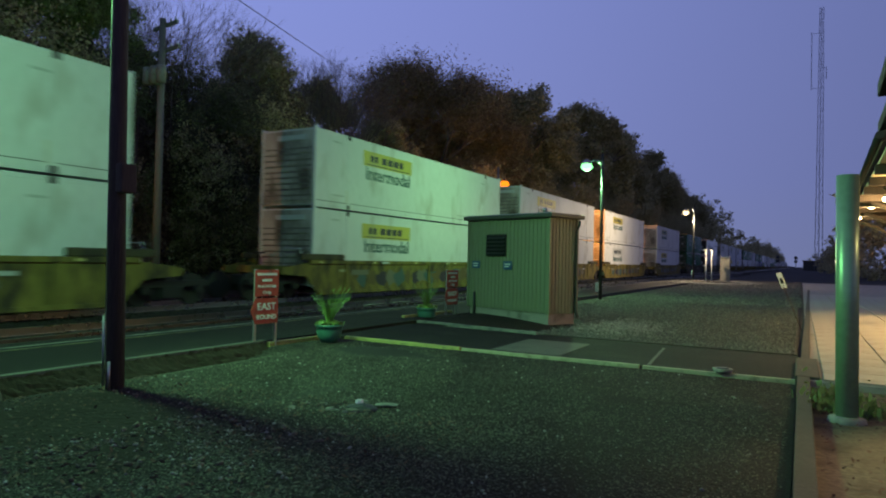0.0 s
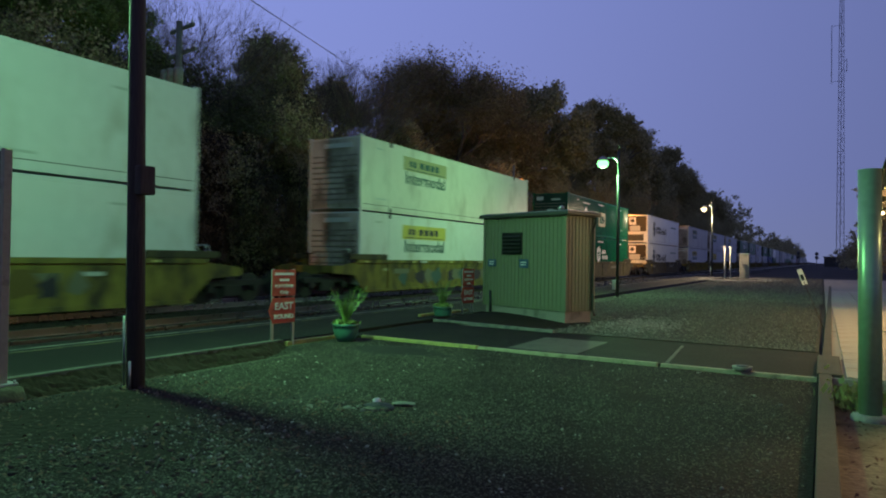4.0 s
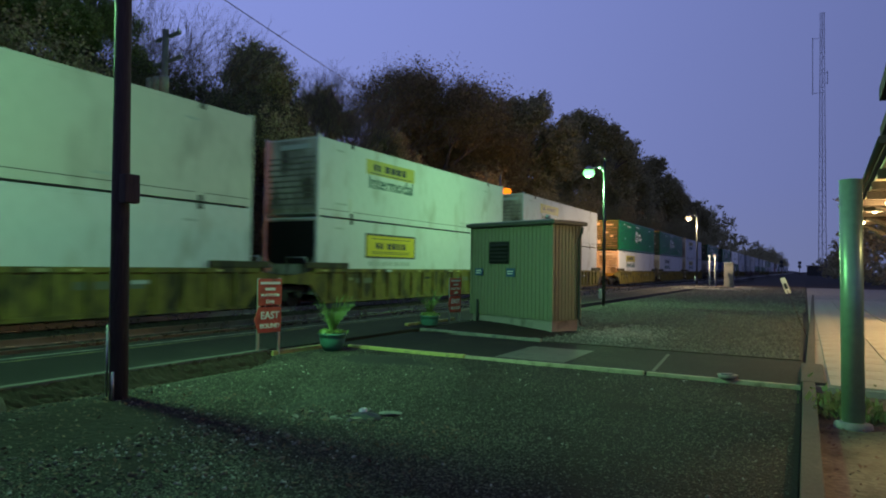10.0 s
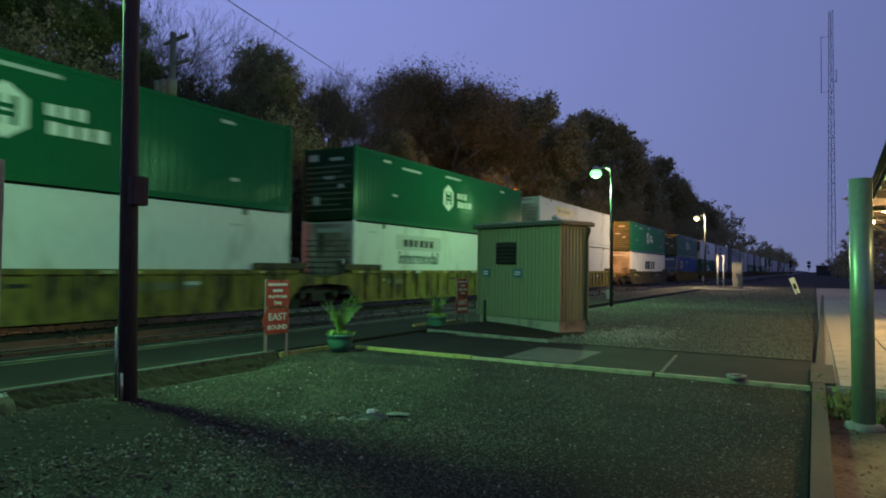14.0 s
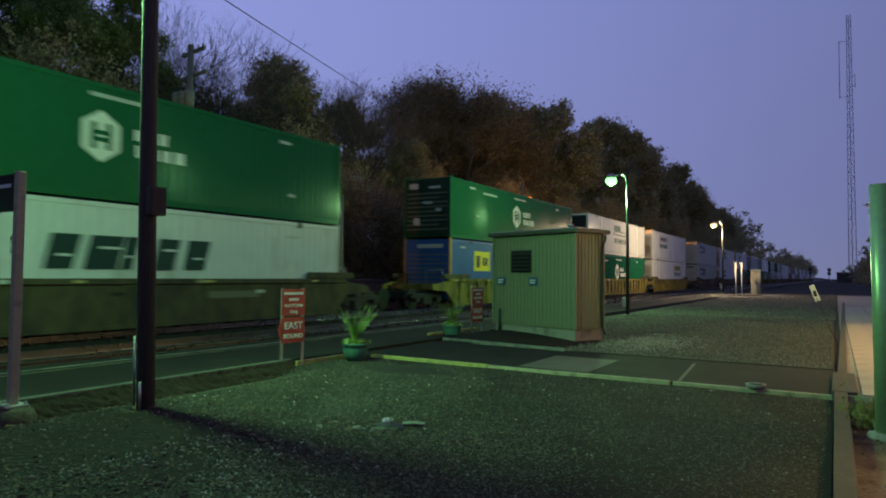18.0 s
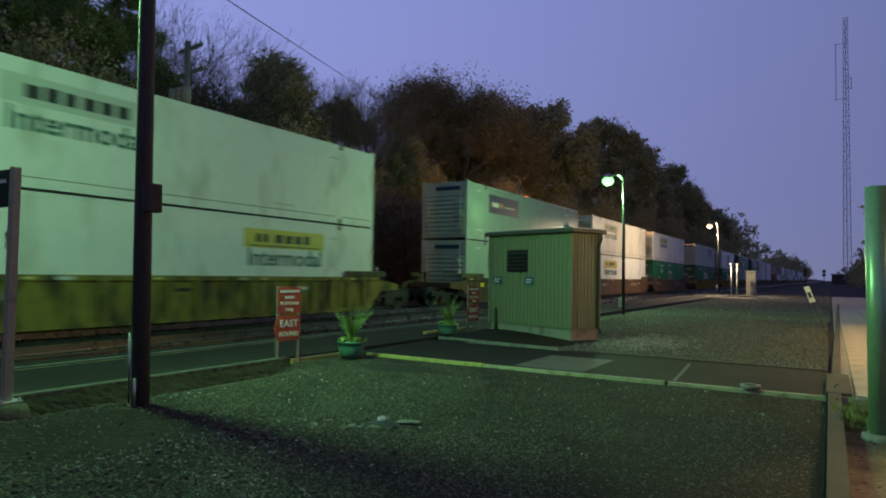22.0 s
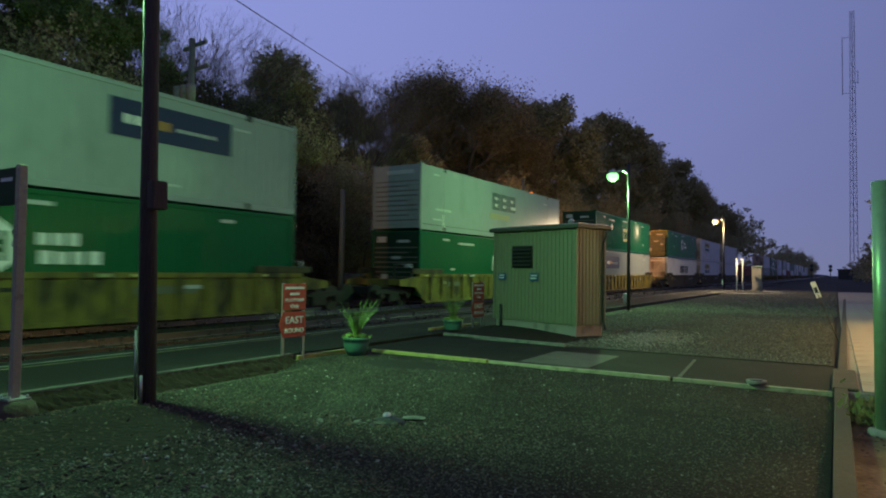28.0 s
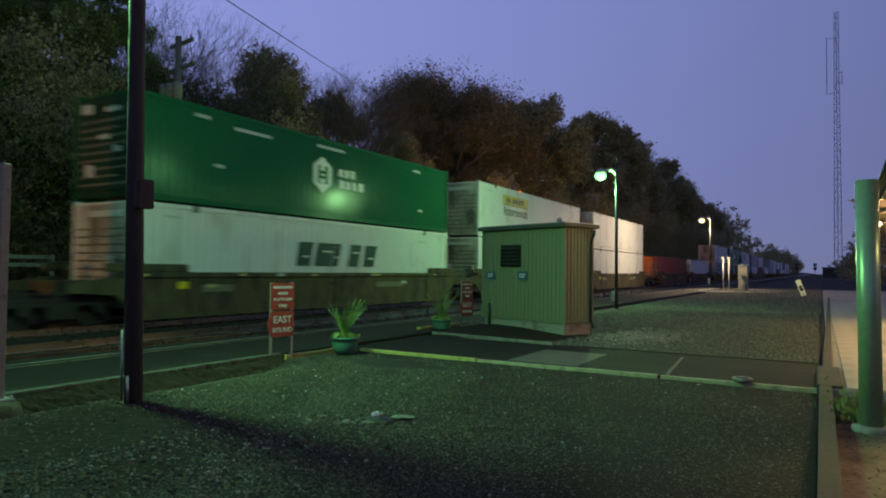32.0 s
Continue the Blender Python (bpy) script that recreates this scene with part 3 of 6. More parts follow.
# gravel mound round the shed
bm = bmesh.new()
rows = []
for j in range(13):
    row = []
    for i in range(19):
        x, y = -8.6 + 5.2 * i / 18, 12.98 + 4.6 * j / 12
        e = max(0.0, 1 - (abs(i - 9) / 9) ** 3) * max(0.0, 1 - (abs(j - 6) / 6) ** 3)
        row.append(bm.verts.new((x, y, -0.03 + e * (0.02 + 0.30 * max(0.0, 1 - i / 14) + 0.04 * noise.noise(Vector((x, y, 3)))))))
    rows.append(row)
for a, b in zip(rows, rows[1:]):
    for i in range(18):
        bm.faces.new((a[i], a[i + 1], b[i + 1], b[i])).smooth = True
solid("gravel_mound", bm, M_GRAVEL_BED, "low dark gravel mound round the shed's footing", "gravel", "structure")

# ---------------------------------------------------------------- signs and planters


def platform_sign(m, group):
    s = thing("platform_sign", m, "red platform sign on two pale posts, saying east bound", "sign", group)
    for x in (-0.215, 0.215):
        part("post", boxes((x - 0.024, x + 0.024, 0.004, 0.04, -0.2, 1.30), bevel=0.006), M_GALV, s, "pale square post")
    upper = part("upper_plate", boxes((-0.24, 0.24, -0.012, 0.0, 0.83, 1.29), bevel=0.003), M_RED_SIGN, s)
    bm = bmesh.new()
    outline = [(-0.23, 0.36), (0.23, 0.36), (0.24, 0.58), (0.23, 0.80), (-0.23, 0.80), (-0.31, 0.58)]
    front = [bm.verts.new((x, -0.012, z)) for x, z in outline]
    back = [bm.verts.new((x, 0.0, z)) for x, z in outline]
    bm.faces.new(front)
    bm.faces.new(back[::-1])
    for k in range(6):
        bm.faces.new((front[k], front[(k + 1) % 6], back[(k + 1) % 6], back[k]))
    lower = part("arrow_plate", bm, M_RED_SIGN, s, "red arrow-ended plate")
    for z, w in ((1.215, 0.40), (1.11, 0.20)):
        part("text_bar", boxes((-w / 2, w / 2, -0.017, -0.011, z - 0.022, z + 0.022)), M_WHITE, upper)
    for text, z, h, p in (("PLATFORM", 1.0, 0.056, upper), ("Only", 0.895, 0.064, upper), ("EAST", 0.65, 0.125, lower), ("BOUND", 0.47, 0.082, lower)):
        part("lettering", letters(text, h, M_WHITE), M_WHITE, p).location = (0, -0.014, z)
    return s


first_sign = platform_sign(pose(-8.12, 8.26, 0.05, 0, 0, 80), "red platform signs")
copy_thing(first_sign, pose(-8.33, 15.45, 0.0, 0, 0, 80))


def planter(m, seed):
    rnd = random.Random(seed)
    p = thing("planter", m, "round green planter with a spiky green plant", "planter", "platform planters")
    bm = lathe(bmesh.new(), [(0.08, 0.0), (0.15, 0.0), (0.212, 0.11), (0.238, 0.22), (0.228, 0.285), (0.25, 0.29), (0.255, 0.335), (0.225, 0.34), (0.21, 0.31), (0.05, 0.30)])
    part("pot", bm, M_POT, p, "round-bellied glazed green pot")
    part("soil", lathe(bmesh.new(), [(0.20, 0.29), (0.212, 0.315), (0.1, 0.33)], 20), M_SOIL, p)
    for k in range(46):
        a, lean, h, w = rnd.uniform(0, 6.283), rnd.uniform(0.03, 0.34), rnd.uniform(0.38, 0.78), rnd.uniform(0.006, 0.012)
        bm = bmesh.new()
        prev = None
        for i in range(6):
            f = i / 5
            r = 0.03 + lean * f ** 1.5 * h / 0.5
            z = 0.31 + h * (f - 0.25 * lean * f * f)
            c, s_ = math.cos(a), math.sin(a)
            ww = w * (1 - f ** 2.2)
            l = bm.verts.new((c * r - s_ * ww, s_ * r + c * ww, z))
            mid = bm.verts.new((c * (r - 0.006), s_ * (r - 0.006), z + 0.004))
            q = bm.verts.new((c * r + s_ * ww, s_ * r - c * ww, z))
            if prev:
                bm.faces.new((prev[0], prev[1], mid, l))
                bm.faces.new((prev[1], prev[2], q, mid))
            prev = (l, mid, q)
        part("leaf", bm, M_BLADE, p)
    n = 160
    ang, rad = GROUND_RNG.uniform(0, 6.28, n), GROUND_RNG.uniform(0.06, 0.25, n)
    c = np.stack([np.cos(ang) * rad, np.sin(ang) * rad, 0.33 + 0.05 * GROUND_RNG.random(n)], 1)
    d = GROUND_RNG.normal(size=(2, n, 3)) * 0.028
    part("low_foliage", quads("low_foliage", np.stack([c - d[0], c + d[1], c + d[0], c - d[1]], 1), M_BLADE), M_BLADE, p, "small leaves round the pot's rim")
    return p


planter(pose(-7.66, 9.42, 0.0), 1)
planter(pose(-8.42, 14.25, 0.0, 0, 0, 70), 2)

# ---------------------------------------------------------------- poles and lamps
pole = thing("utility_pole", pose(-7.0, 4.72, 0, 0.5, -0.85, 0), "dark timber utility pole with a conduit and a lamp", "pole")
part("shaft", tube(bmesh.new(), [(0.0, 0.0, -0.3), (0.0, 0.0, 3), (0.0, 0.02, 10.5)], [0.102, 0.095, 0.08], 18), M_POLE, pole)
part("conduit", tube(bmesh.new(), [(-0.14, -0.06, 0.0), (-0.14, -0.06, 0.85)], 0.014, 8), M_GALV, pole, "pale conduit stub")
part("conduit", tube(bmesh.new(), [(0.06, -0.12, 0.0), (0.06, -0.12, 0.33)], 0.017, 8), M_GALV, pole, "pale conduit stub")
part("conduit", tube(bmesh.new(), [(-0.13, -0.03, 0.8), (-0.12, -0.02, 3.2), (-0.115, 0.0, 4.7)], 0.016, 8), M_GALV, pole)
part("meter_box", boxes((0.10, 0.22, -0.10, 0.10, 2.28, 2.62), bevel=0.02), M_POLE, pole, "small dark box strapped to the pole")
part("lamp_arm", tube(bmesh.new(), [(-0.06, 0.01, 4.55), (-0.13, 0.02, 5.0), (-0.16, 0.02, 5.5), (-0.34, 0.05, 5.86), (-0.62, 0.09, 5.98), (-0.98, 0.13, 5.93)], 0.028, 8), M_GALV, pole, "curved pale lamp arm")
for z in (5.35,):
    part("arm_strap", lathe(bmesh.new(), [(0.09, z - 0.03), (0.102, z - 0.03), (0.102, z + 0.03), (0.09, z + 0.03)], 16), M_DARKSTEEL, pole)
part("lamp_head", lathe(bmesh.new(), [(0.10, 5.86), (0.17, 5.88), (0.20, 5.92), (0.15, 6.01), (0.05, 6.06)], 16, (-1.05, 0.14)), M_GALV, pole)
part("lamp_glass", lathe(bmesh.new(), [(0.06, 5.72), (0.15, 5.75), (0.19, 5.81), (0.17, 5.87)], 16, (-1.05, 0.14)), M_GLASS_GREEN, pole, "glowing green lamp glass")


def platform_lamp(m, glass, label):
    p = thing("platform_lamp", m, label, "lamp post", "platform lamps")
    part("base", boxes((-0.12, 0.12, -0.12, 0.12, -0.05, 0.05), bevel=0.015), M_CONCRETE, p)
    part("post", tube(bmesh.new(), [(0, 0, 0), (0, 0, 3.2), (0, 0, 6.2)], [0.075, 0.065, 0.05], 12), M_DARKSTEEL, p, "dark slender post")
    part("arm", tube(bmesh.new(), [(0, 0, 5.45), (-0.04, 0, 5.75), (-0.18, 0, 5.92), (-0.42, 0, 5.93), (-0.6, 0, 5.86)], 0.028, 8), M_GALV, p, "curved pale arm")
    part("finial", tube(bmesh.new(), [(0, 0, 6.2), (0, 0, 6.75)], [0.018, 0.008], 6), M_DARKSTEEL, p)
    part("head", lathe(bmesh.new(), [(0.10, 5.80), (0.17, 5.82), (0.20, 5.86), (0.15, 5.95), (0.05, 6.0)], 16, (-0.68, 0)), M_GALV, p)
    # glass drawn wider than a real one to take in the lamp's glow
    part("glass", lathe(bmesh.new(), [(0.06, 5.50), (0.18, 5.56), (0.255, 5.68), (0.2, 5.81)], 16, (-0.68, 0)), glass, p, "glowing lamp glass")
    part("access_box", boxes((-0.2, -0.05, -0.08, 0.08, 0.35, 0.75), bevel=0.02), M_GALV, p, "small pale box on the post")
    return p


platform_lamp(pose(-7.42, 26.95, 0.0), M_GLASS_GREEN, "dark lamp post with a glowing green lamp")
platform_lamp(pose(-8.05, 58.2, 0.35), M_GLASS_WARM, "dark lamp post with a glowing warm lamp")


def yard_lamp(m):
    p = thing("yard_lamp", m, "timber pole with a glowing orange lamp behind the track", "lamp post", "orange yard lamps")
    part("shaft", tube(bmesh.new(), [(0, 0, -0.3), (0, 0, 8.6)], [0.13, 0.09], 10), M_POLE_PALE, p)
    part("arm", tube(bmesh.new(), [(0, 0, 7.2), (0.3, -0.15, 7.45), (0.7, -0.35, 7.4)], 0.03, 8), M_DARKSTEEL, p)
    part("head", lathe(bmesh.new(), [(0.16, 7.36), (0.2, 7.4), (0.08, 7.52)], 14, (0.75, -0.4)), M_DARKSTEEL, p)
    # oversized globe: the orange glare round the lamp is built into its width
    part("glass", lathe(bmesh.new(), [(0.14, 6.80), (0.34, 6.90), (0.42, 7.08), (0.34, 7.26), (0.2, 7.36)], 14, (0.75, -0.4)), M_GLASS_ORANGE, p, "glowing orange lamp glass")
    return p


yard_lamp(pose(-22.5, 49.5, 0.86))
yard_lamp(pose(-22.0, -13.6, -1.6))


def crossarm_pole(m, h, label, arms=True):
    p = thing("utility_pole", m, label, "pole", "poles behind the track")
    part("shaft", tube(bmesh.new(), [(0, 0, -0.3), (0, 0, h)], [0.15, 0.11], 12), M_POLE_PALE, p)
    if arms:
        for z, a, l in ((h - 0.22, -8, 0.78), (h - 1.12, -8, 0.95)):
            c = part("crossarm", boxes((-l, l, -0.05, 0.05, -0.06, 0.06), bevel=0.01), M_POLE_PALE, p)
            c.matrix_basis = pose(0, 0.12, z, 0, 0, a)
            for x in (-l + 0.12, -l * 0.45, l * 0.45, l - 0.12):
                part("insulator", lathe(bmesh.new(), [(0.03, 0.06), (0.045, 0.10), (0.03, 0.17), (0.02, 0.19)], 8, (x, 0)), M_GALV, c)
        for x in (-0.36, 0.0, 0.36):
            part("transformer", lathe(bmesh.new(), [(0.05, h - 2.42), (0.165, h - 2.40), (0.17, h - 1.88), (0.15, h - 1.80), (0.05, h - 1.77)], 14, (x, -0.28)), M_CAN, p, "grey transformer can")
        part("transformer_bracket", boxes((-0.52, 0.52, -0.14, -0.10, h - 2.34, h - 2.26), (-0.52, 0.52, -0.14, -0.10, h - 1.98, h - 1.90)), M_DARKSTEEL, p)
    return p


crossarm_pole(pose(-20.0, 14.9, 0.1), 9.85, "grey timber utility pole with crossarms and transformers")
crossarm_pole(pose(-20.0, 23.4, 0.1), 5.3, "short grey timber pole", False)

# overhead cable


def catenary(a, b, sag, r):
    a, b = Vector(a), Vector(b)
    pts = [a.lerp(b, k / 24) - Vector((0, 0, 4 * sag * (k / 24) * (1 - k / 24))) for k in range(25)]
    return tube(bmesh.new(), pts, r, 6)


solid("overhead_cable", catenary((-10.75, 6.75, 7.61), (-23.35, 32.8, 11.92), 0.03, 0.014), P_BLACK, "thin black overhead cable", "cable")

# left name sign on a post
ns = thing("station_sign", pose(-7.72, 3.6, 0), "dark station sign on a beige steel post in a concrete block", "sign")
part("block", lathe(bmesh.new(), [(0.20, -0.25), (0.24, -0.12), (0.23, 0.0), (0.20, 0.09), (0.12, 0.13)], 11), M_LUMP, ns, "rough brown-stained concrete lump")
part("base_plate", boxes((-0.12, 0.12, -0.12, 0.12, 0.125, 0.15), bevel=0.006), M_GALV, ns)
part("post", boxes((-0.045, 0.045, -0.045, 0.045, 0.13, 2.72), bevel=0.012), M_POST, ns, "square beige steel post")
for bx, by in ((-0.09, -0.09), (0.09, -0.09), (-0.09, 0.09), (0.09, 0.09)):
    part("bolt", tube(bmesh.new(), [(bx, by, 0.145), (bx, by, 0.18)], 0.014, 6), M_GALV, ns)
panel = part("panel", boxes((-1.5, -0.06, -0.02, 0.02, 2.28, 2.70), bevel=0.006), P_BLACK, ns, "dark sign panel")
part("text_bar", boxes((-0.42, -0.16, -0.026, -0.019, 2.55, 2.59)), M_WHITE, panel)
part("bracket", tube(bmesh.new(), [(-0.05, 0, 2.05), (-0.16, 0, 1.98), (-0.15, 0, 1.82), (-0.05, 0, 1.80)], 0.014, 6), M_GALV, ns)

# steel pipe post by the station walk
pp = thing("pipe_post", pose(0.43, 7.9, 0.0), "tall steel pipe post tinted with green lamp reflection, in a concrete collar", "post")
bm = tube(bmesh.new(), [(0, 0, 0), (-0.02, 0, 2.57)], 0.105, 28)
part("pipe", bm, M_PIPE, pp)
part("collar", lathe(bmesh.new(), [(0.17, -0.05), (0.18, 0.0), (0.17, 0.045), (0.13, 0.06), (0.106, 0.065)], 24), M_CONCRETE, pp, "rough concrete collar")

# far platform furniture
for x, y in ((-7.15, 59.0), (-6.75, 59.4)):
    b = thing("marker_post", pose(x, y, 0.3), "slim white steel marker post", "post", "white marker posts")
    part("pipe", tube(bmesh.new(), [(0, 0, -0.3), (0, 0, 2.55)], 0.055, 8), M_WHITE, b)
    part("cap", boxes((-0.16, 0.08, -0.06, 0.06, 2.5, 2.62), bevel=0.02), M_WHITE, b)
cab = thing("signal_cabinet", pose(-5.75, 60.4, 0.3), "grey metal signal cabinet", "cabinet")
part("body", boxes((-0.38, 0.38, -0.25, 0.25, -0.3, 1.95), bevel=0.02), M_CONCRETE, cab)
part("door", boxes((-0.34, 0.34, -0.27, -0.25, 0.1, 1.85), bevel=0.006), M_CONCRETE, cab)
part("roof", boxes((-0.43, 0.43, -0.3, 0.3, 1.95, 2.02), bevel=0.015), M_GALV, cab)
lm = thing("leaning_marker", pose(0.06, 18.5, 0), "leaning thin rod with a white marker plate", "marker")
part("rod", tube(bmesh.new(), [(0, 0, -0.1), (-0.47, 0.25, 1.12)], 0.008, 6), M_RUST, lm)
pl = part("plate", boxes((-0.06, 0.06, -0.006, 0.006, -0.21, 0.21), bevel=0.004), M_WHITE, lm, "white plate with a dark mark")
pl.matrix_basis = pose(-0.51, 0.26, 1.24, 0, -20, 0)
part("mark", boxes((-0.035, 0.035, -0.010, -0.005, -0.09, 0.06)), P_INK, pl)
solid("gravel_hump", lathe(bmesh.new(), [(4.6, -0.25), (3.6, 0.02), (2.4, 0.12), (0.8, 0.2), (0.05, 0.21)], 26), M_GRAVEL_BED, "low gravel hump under the far lamp", "gravel", "structure", m=pose(-6.6, 59.3, 0.0))

# far signals and cabin at the end of the line
for x, y in ((-9.5, 330), (-2.5, 360)):
    s = thing("railway_signal", pose(x, y, 0), "distant dark railway signal mast", "signal", "distant signals")
    part("mast", tube(bmesh.new(), [(0, 0, 0), (0, 0, 6.2)], 0.14, 8), M_DARKSTEEL, s)
    for z in (4.2, 6.0):
        part("signal_head", lathe(bmesh.new(), [(0.2, z - 0.8), (0.75, z - 0.6), (0.75, z + 0.6), (0.2, z + 0.8)], 12), M_DARKSTEEL, s)
cabin = thing("far_cabin", pose(5.5, 330, 0), "distant dark flat-roofed cabin", "cabin")
part("wall", boxes((-5, 5, -3, 3, -0.2, 4.2), bevel=0.05), M_DARKSTEEL, cabin)
part("roof", boxes((-5.3, 5.3, -3.3, 3.3, 4.2, 4.5), bevel=0.05), M_ROOF, cabin)

# ---------------------------------------------------------------- lattice mast
mast = thing("radio_mast", pose(4.55, 230, 0), "tall guyed lattice radio mast in the distance", "mast")
MAST_H = 82.5
for a in (90, 210, 330):
    ca, sa = math.cos(radians(a)), math.sin(radians(a))
    part("leg", tube(bmesh.new(), [(1.25 * ca, 1.25 * sa, 0), (0.62 * ca, 0.62 * sa, MAST_H)], 0.08, 5), M_MAST, mast)
for side in range(3):
    a0, a1 = radians(90 + 120 * side), radians(210 + 120 * side)
    bm = bmesh.new()
    steps = 46
    for k in range(steps):
        z0, z1 = MAST_H * k / steps, MAST_H * (k + 1) / steps
        r0, r1 = 1.25 - 0.63 * k / steps, 1.25 - 0.63 * (k + 1) / steps
        a, b = (a0, a1) if k % 2 else (a1, a0)
        tube(bm, [(r0 * math.cos(a), r0 * math.sin(a), z0), (r1 * math.cos(b), r1 * math.sin(b), z1)], 0.032, 4, False)
        tube(bm, [(r1 * math.cos(a0), r1 * math.sin(a0), z1), (r1 * math.cos(a1), r1 * math.sin(a1), z1)], 0.028, 4, False)
    part("lattice", bm, M_MAST, mast)
for z0, z1, x in ((57, 75, -2.6), (60, 64, 1.4)):
    aerial = part("aerial", tube(bmesh.new(), [(x, 0, z0), (x, 0, z1)], 0.09, 6), M_MAST, mast)
    for z in (z0 + 0.4, z1 - 0.4):
        part("bracket", tube(bmesh.new(), [(0, 0, z), (x, 0, z)], 0.06, 4), M_MAST, aerial)

# ---------------------------------------------------------------- station at the right
st = thing("station_building", pose(0.98, 11.6, 0, 0, 0, -1.46) @ pose(-0.98, -11.6, 0), "brick station with a dark canopy roof and lit cream soffit", "building")
part("wall", boxes((4.0, 9.5, 11, 26, -0.1, 3.5)), M_BRICK, st, "dark brick wall")
bm = bmesh.new()
v = [bm.verts.new(p) for p in ((0.98, 10.75, 3.36), (0.98, 26.0, 3.36), (6.8, 26.0, 6.6), (6.8, 10.75, 6.6), (0.98, 10.75, 3.52), (0.98, 26.0, 3.52), (6.8, 26.0, 6.78), (6.8, 10.75, 6.78))]
for f in ((0, 1, 2, 3), (4, 5, 6, 7), (0, 1, 5, 4), (1, 2, 6, 5), (2, 3, 7, 6), (3, 0, 4, 7)):
    bm.faces.new([v[i] for i in f])
part("canopy_roof", bm, M_ROOF, st, "dark shingled canopy roof")
part("soffit", boxes((1.05, 4.0, 10.8, 25.9, 3.30, 3.35)), M_SOFFIT, st, "lit cream soffit boards")
part("eaves_gutter", tube(bmesh.new(), [(0.95, 10.7, 3.46), (0.95, 26, 3.46)], 0.06, 8), M_DARKSTEEL, st)
for z0, z1, x in ((3.70, 3.88, 1.0), (4.28, 4.50, 0.99)):
    part("upper_eave", boxes((x, 3.4, 6.5, 12.0, z0, z1), bevel=0.02), M_ROOF, st, "dark overhanging upper eave")
for y in [12.6 + 1.7 * k for k in range(8)]:
    part("joist", boxes((1.0, 4.0, y - 0.07, y + 0.07, 3.14, 3.30), bevel=0.015), M_POLE, st, "dark timber joist")
for y in (14.4, 17.8, 21.2, 24.6):
    part("brace", tube(bmesh.new(), [(1.25, y, 3.14), (3.95, y, 1.75)], 0.06, 6), M_POLE, st, "dark diagonal brace")
for k, (bx, by, bz) in enumerate(CANOPY_BULBS):
    b = thing("canopy_lamp", pose(bx, by, bz), "bare glowing bulb under the station canopy", "lamp", "canopy lamps")
    part("holder", lathe(bmesh.new(), [(0.05, 0.0), (0.05, 0.07), (0.10, 0.075)], 10), M_DARKSTEEL, b)
    part("bulb", lathe(bmesh.new(), [(0.02, -0.11), (0.06, -0.09), (0.075, -0.04), (0.045, 0.0)], 12), M_BULB, b)

# broken concrete lump with a hole beside it, and a small marker on the kerb
lump = thing("concrete_rubble", pose(-4.05, 5.42, 0.0), "broken pale concrete and stones beside a dark hole in the gravel", "rubble")
rnd = random.Random(5)
# the flat black lump stands in for the darkness inside the hole
RUBBLE = [("slab_piece", (0.20, 0.30, 0.03), (0.13, 0.05, 0.022), M_VERGE_STONE, 24), ("dark_lid", (0.04, 0.10, 0.01), (0.19, 0.15, 0.045), M_LOUVRE, 10),
          ("chunk", (-0.05, 0.16, 0.05), (0.05, 0.035, 0.04), M_WHITE, 60), ("chunk", (0.03, -0.06, 0.01), (0.10, 0.045, 0.03), M_STONE, 0)]
RUBBLE += [("stone", (rnd.gauss(-0.32, 0.26), rnd.gauss(-0.08, 0.17), 0.008), (rnd.uniform(0.018, 0.05), rnd.uniform(0.015, 0.04), rnd.uniform(0.012, 0.03)), rnd.choice((M_STONE, M_STONE, M_STONE, M_VERGE_STONE)), rnd.uniform(0, 90)) for k in range(30)]
for name, c, r, mat, turn in RUBBLE:
    bm = bmesh.new()
    bmesh.ops.create_icosphere(bm, subdivisions=2 if name != "stone" else 1, radius=1)
    for v in bm.verts:
        v.co = Vector((v.co.x * r[0], v.co.y * r[1], v.co.z * r[2])) * rnd.uniform(0.75, 1.2)
    part(name, bm, mat, lump).matrix_basis = pose(*c, 0, 0, turn)
kl = thing("kerb_marker", pose(-0.98, 10.12, 0.045), "small round pale marker on the kerb", "marker")
part("dish", lathe(bmesh.new(), [(0.10, 0.0), (0.12, 0.01), (0.14, 0.06), (0.11, 0.065), (0.02, 0.05)], 18), M_CONCRETE, kl)
part("cap", lathe(bmesh.new(), [(0.09, 0.05), (0.09, 0.07), (0.06, 0.075), (0.01, 0.078)], 16), M_DARKSTEEL, kl)

# low rail and a lit box behind the track
gr = thing("guard_rail", pose(-20.5, 11.0, 0.0), "pale guard rail on posts behind the track", "railing")
for z in (1.62, 1.86):
    part("rail", boxes((-0.03, 0.03, -7.0, 0.0, z - 0.06, z + 0.06), bevel=0.008), M_CONCRETE, gr)
for y in (-6.6, -3.3, -0.05):
    part("post", boxes((-0.05, 0.05, y - 0.05, y + 0.05, -0.1, 1.95), bevel=0.008), M_CONCRETE, gr)
bx = thing("storage_box", pose(-21.3, 27.0, 0.3), "low pinkish storage box behind the track", "box")
part("body", boxes((-0.5, 0.5, -1.2, 1.2, -0.2, 0.95), bevel=0.03), M_BRICK_PINK, bx)
part("lid", boxes((-0.55, 0.55, -1.25, 1.25, 0.95, 1.08), bevel=0.03), M_CONCRETE, bx)

# ---------------------------------------------------------------- train
L53, W53, H53 = 16.15, 2.6, 2.86


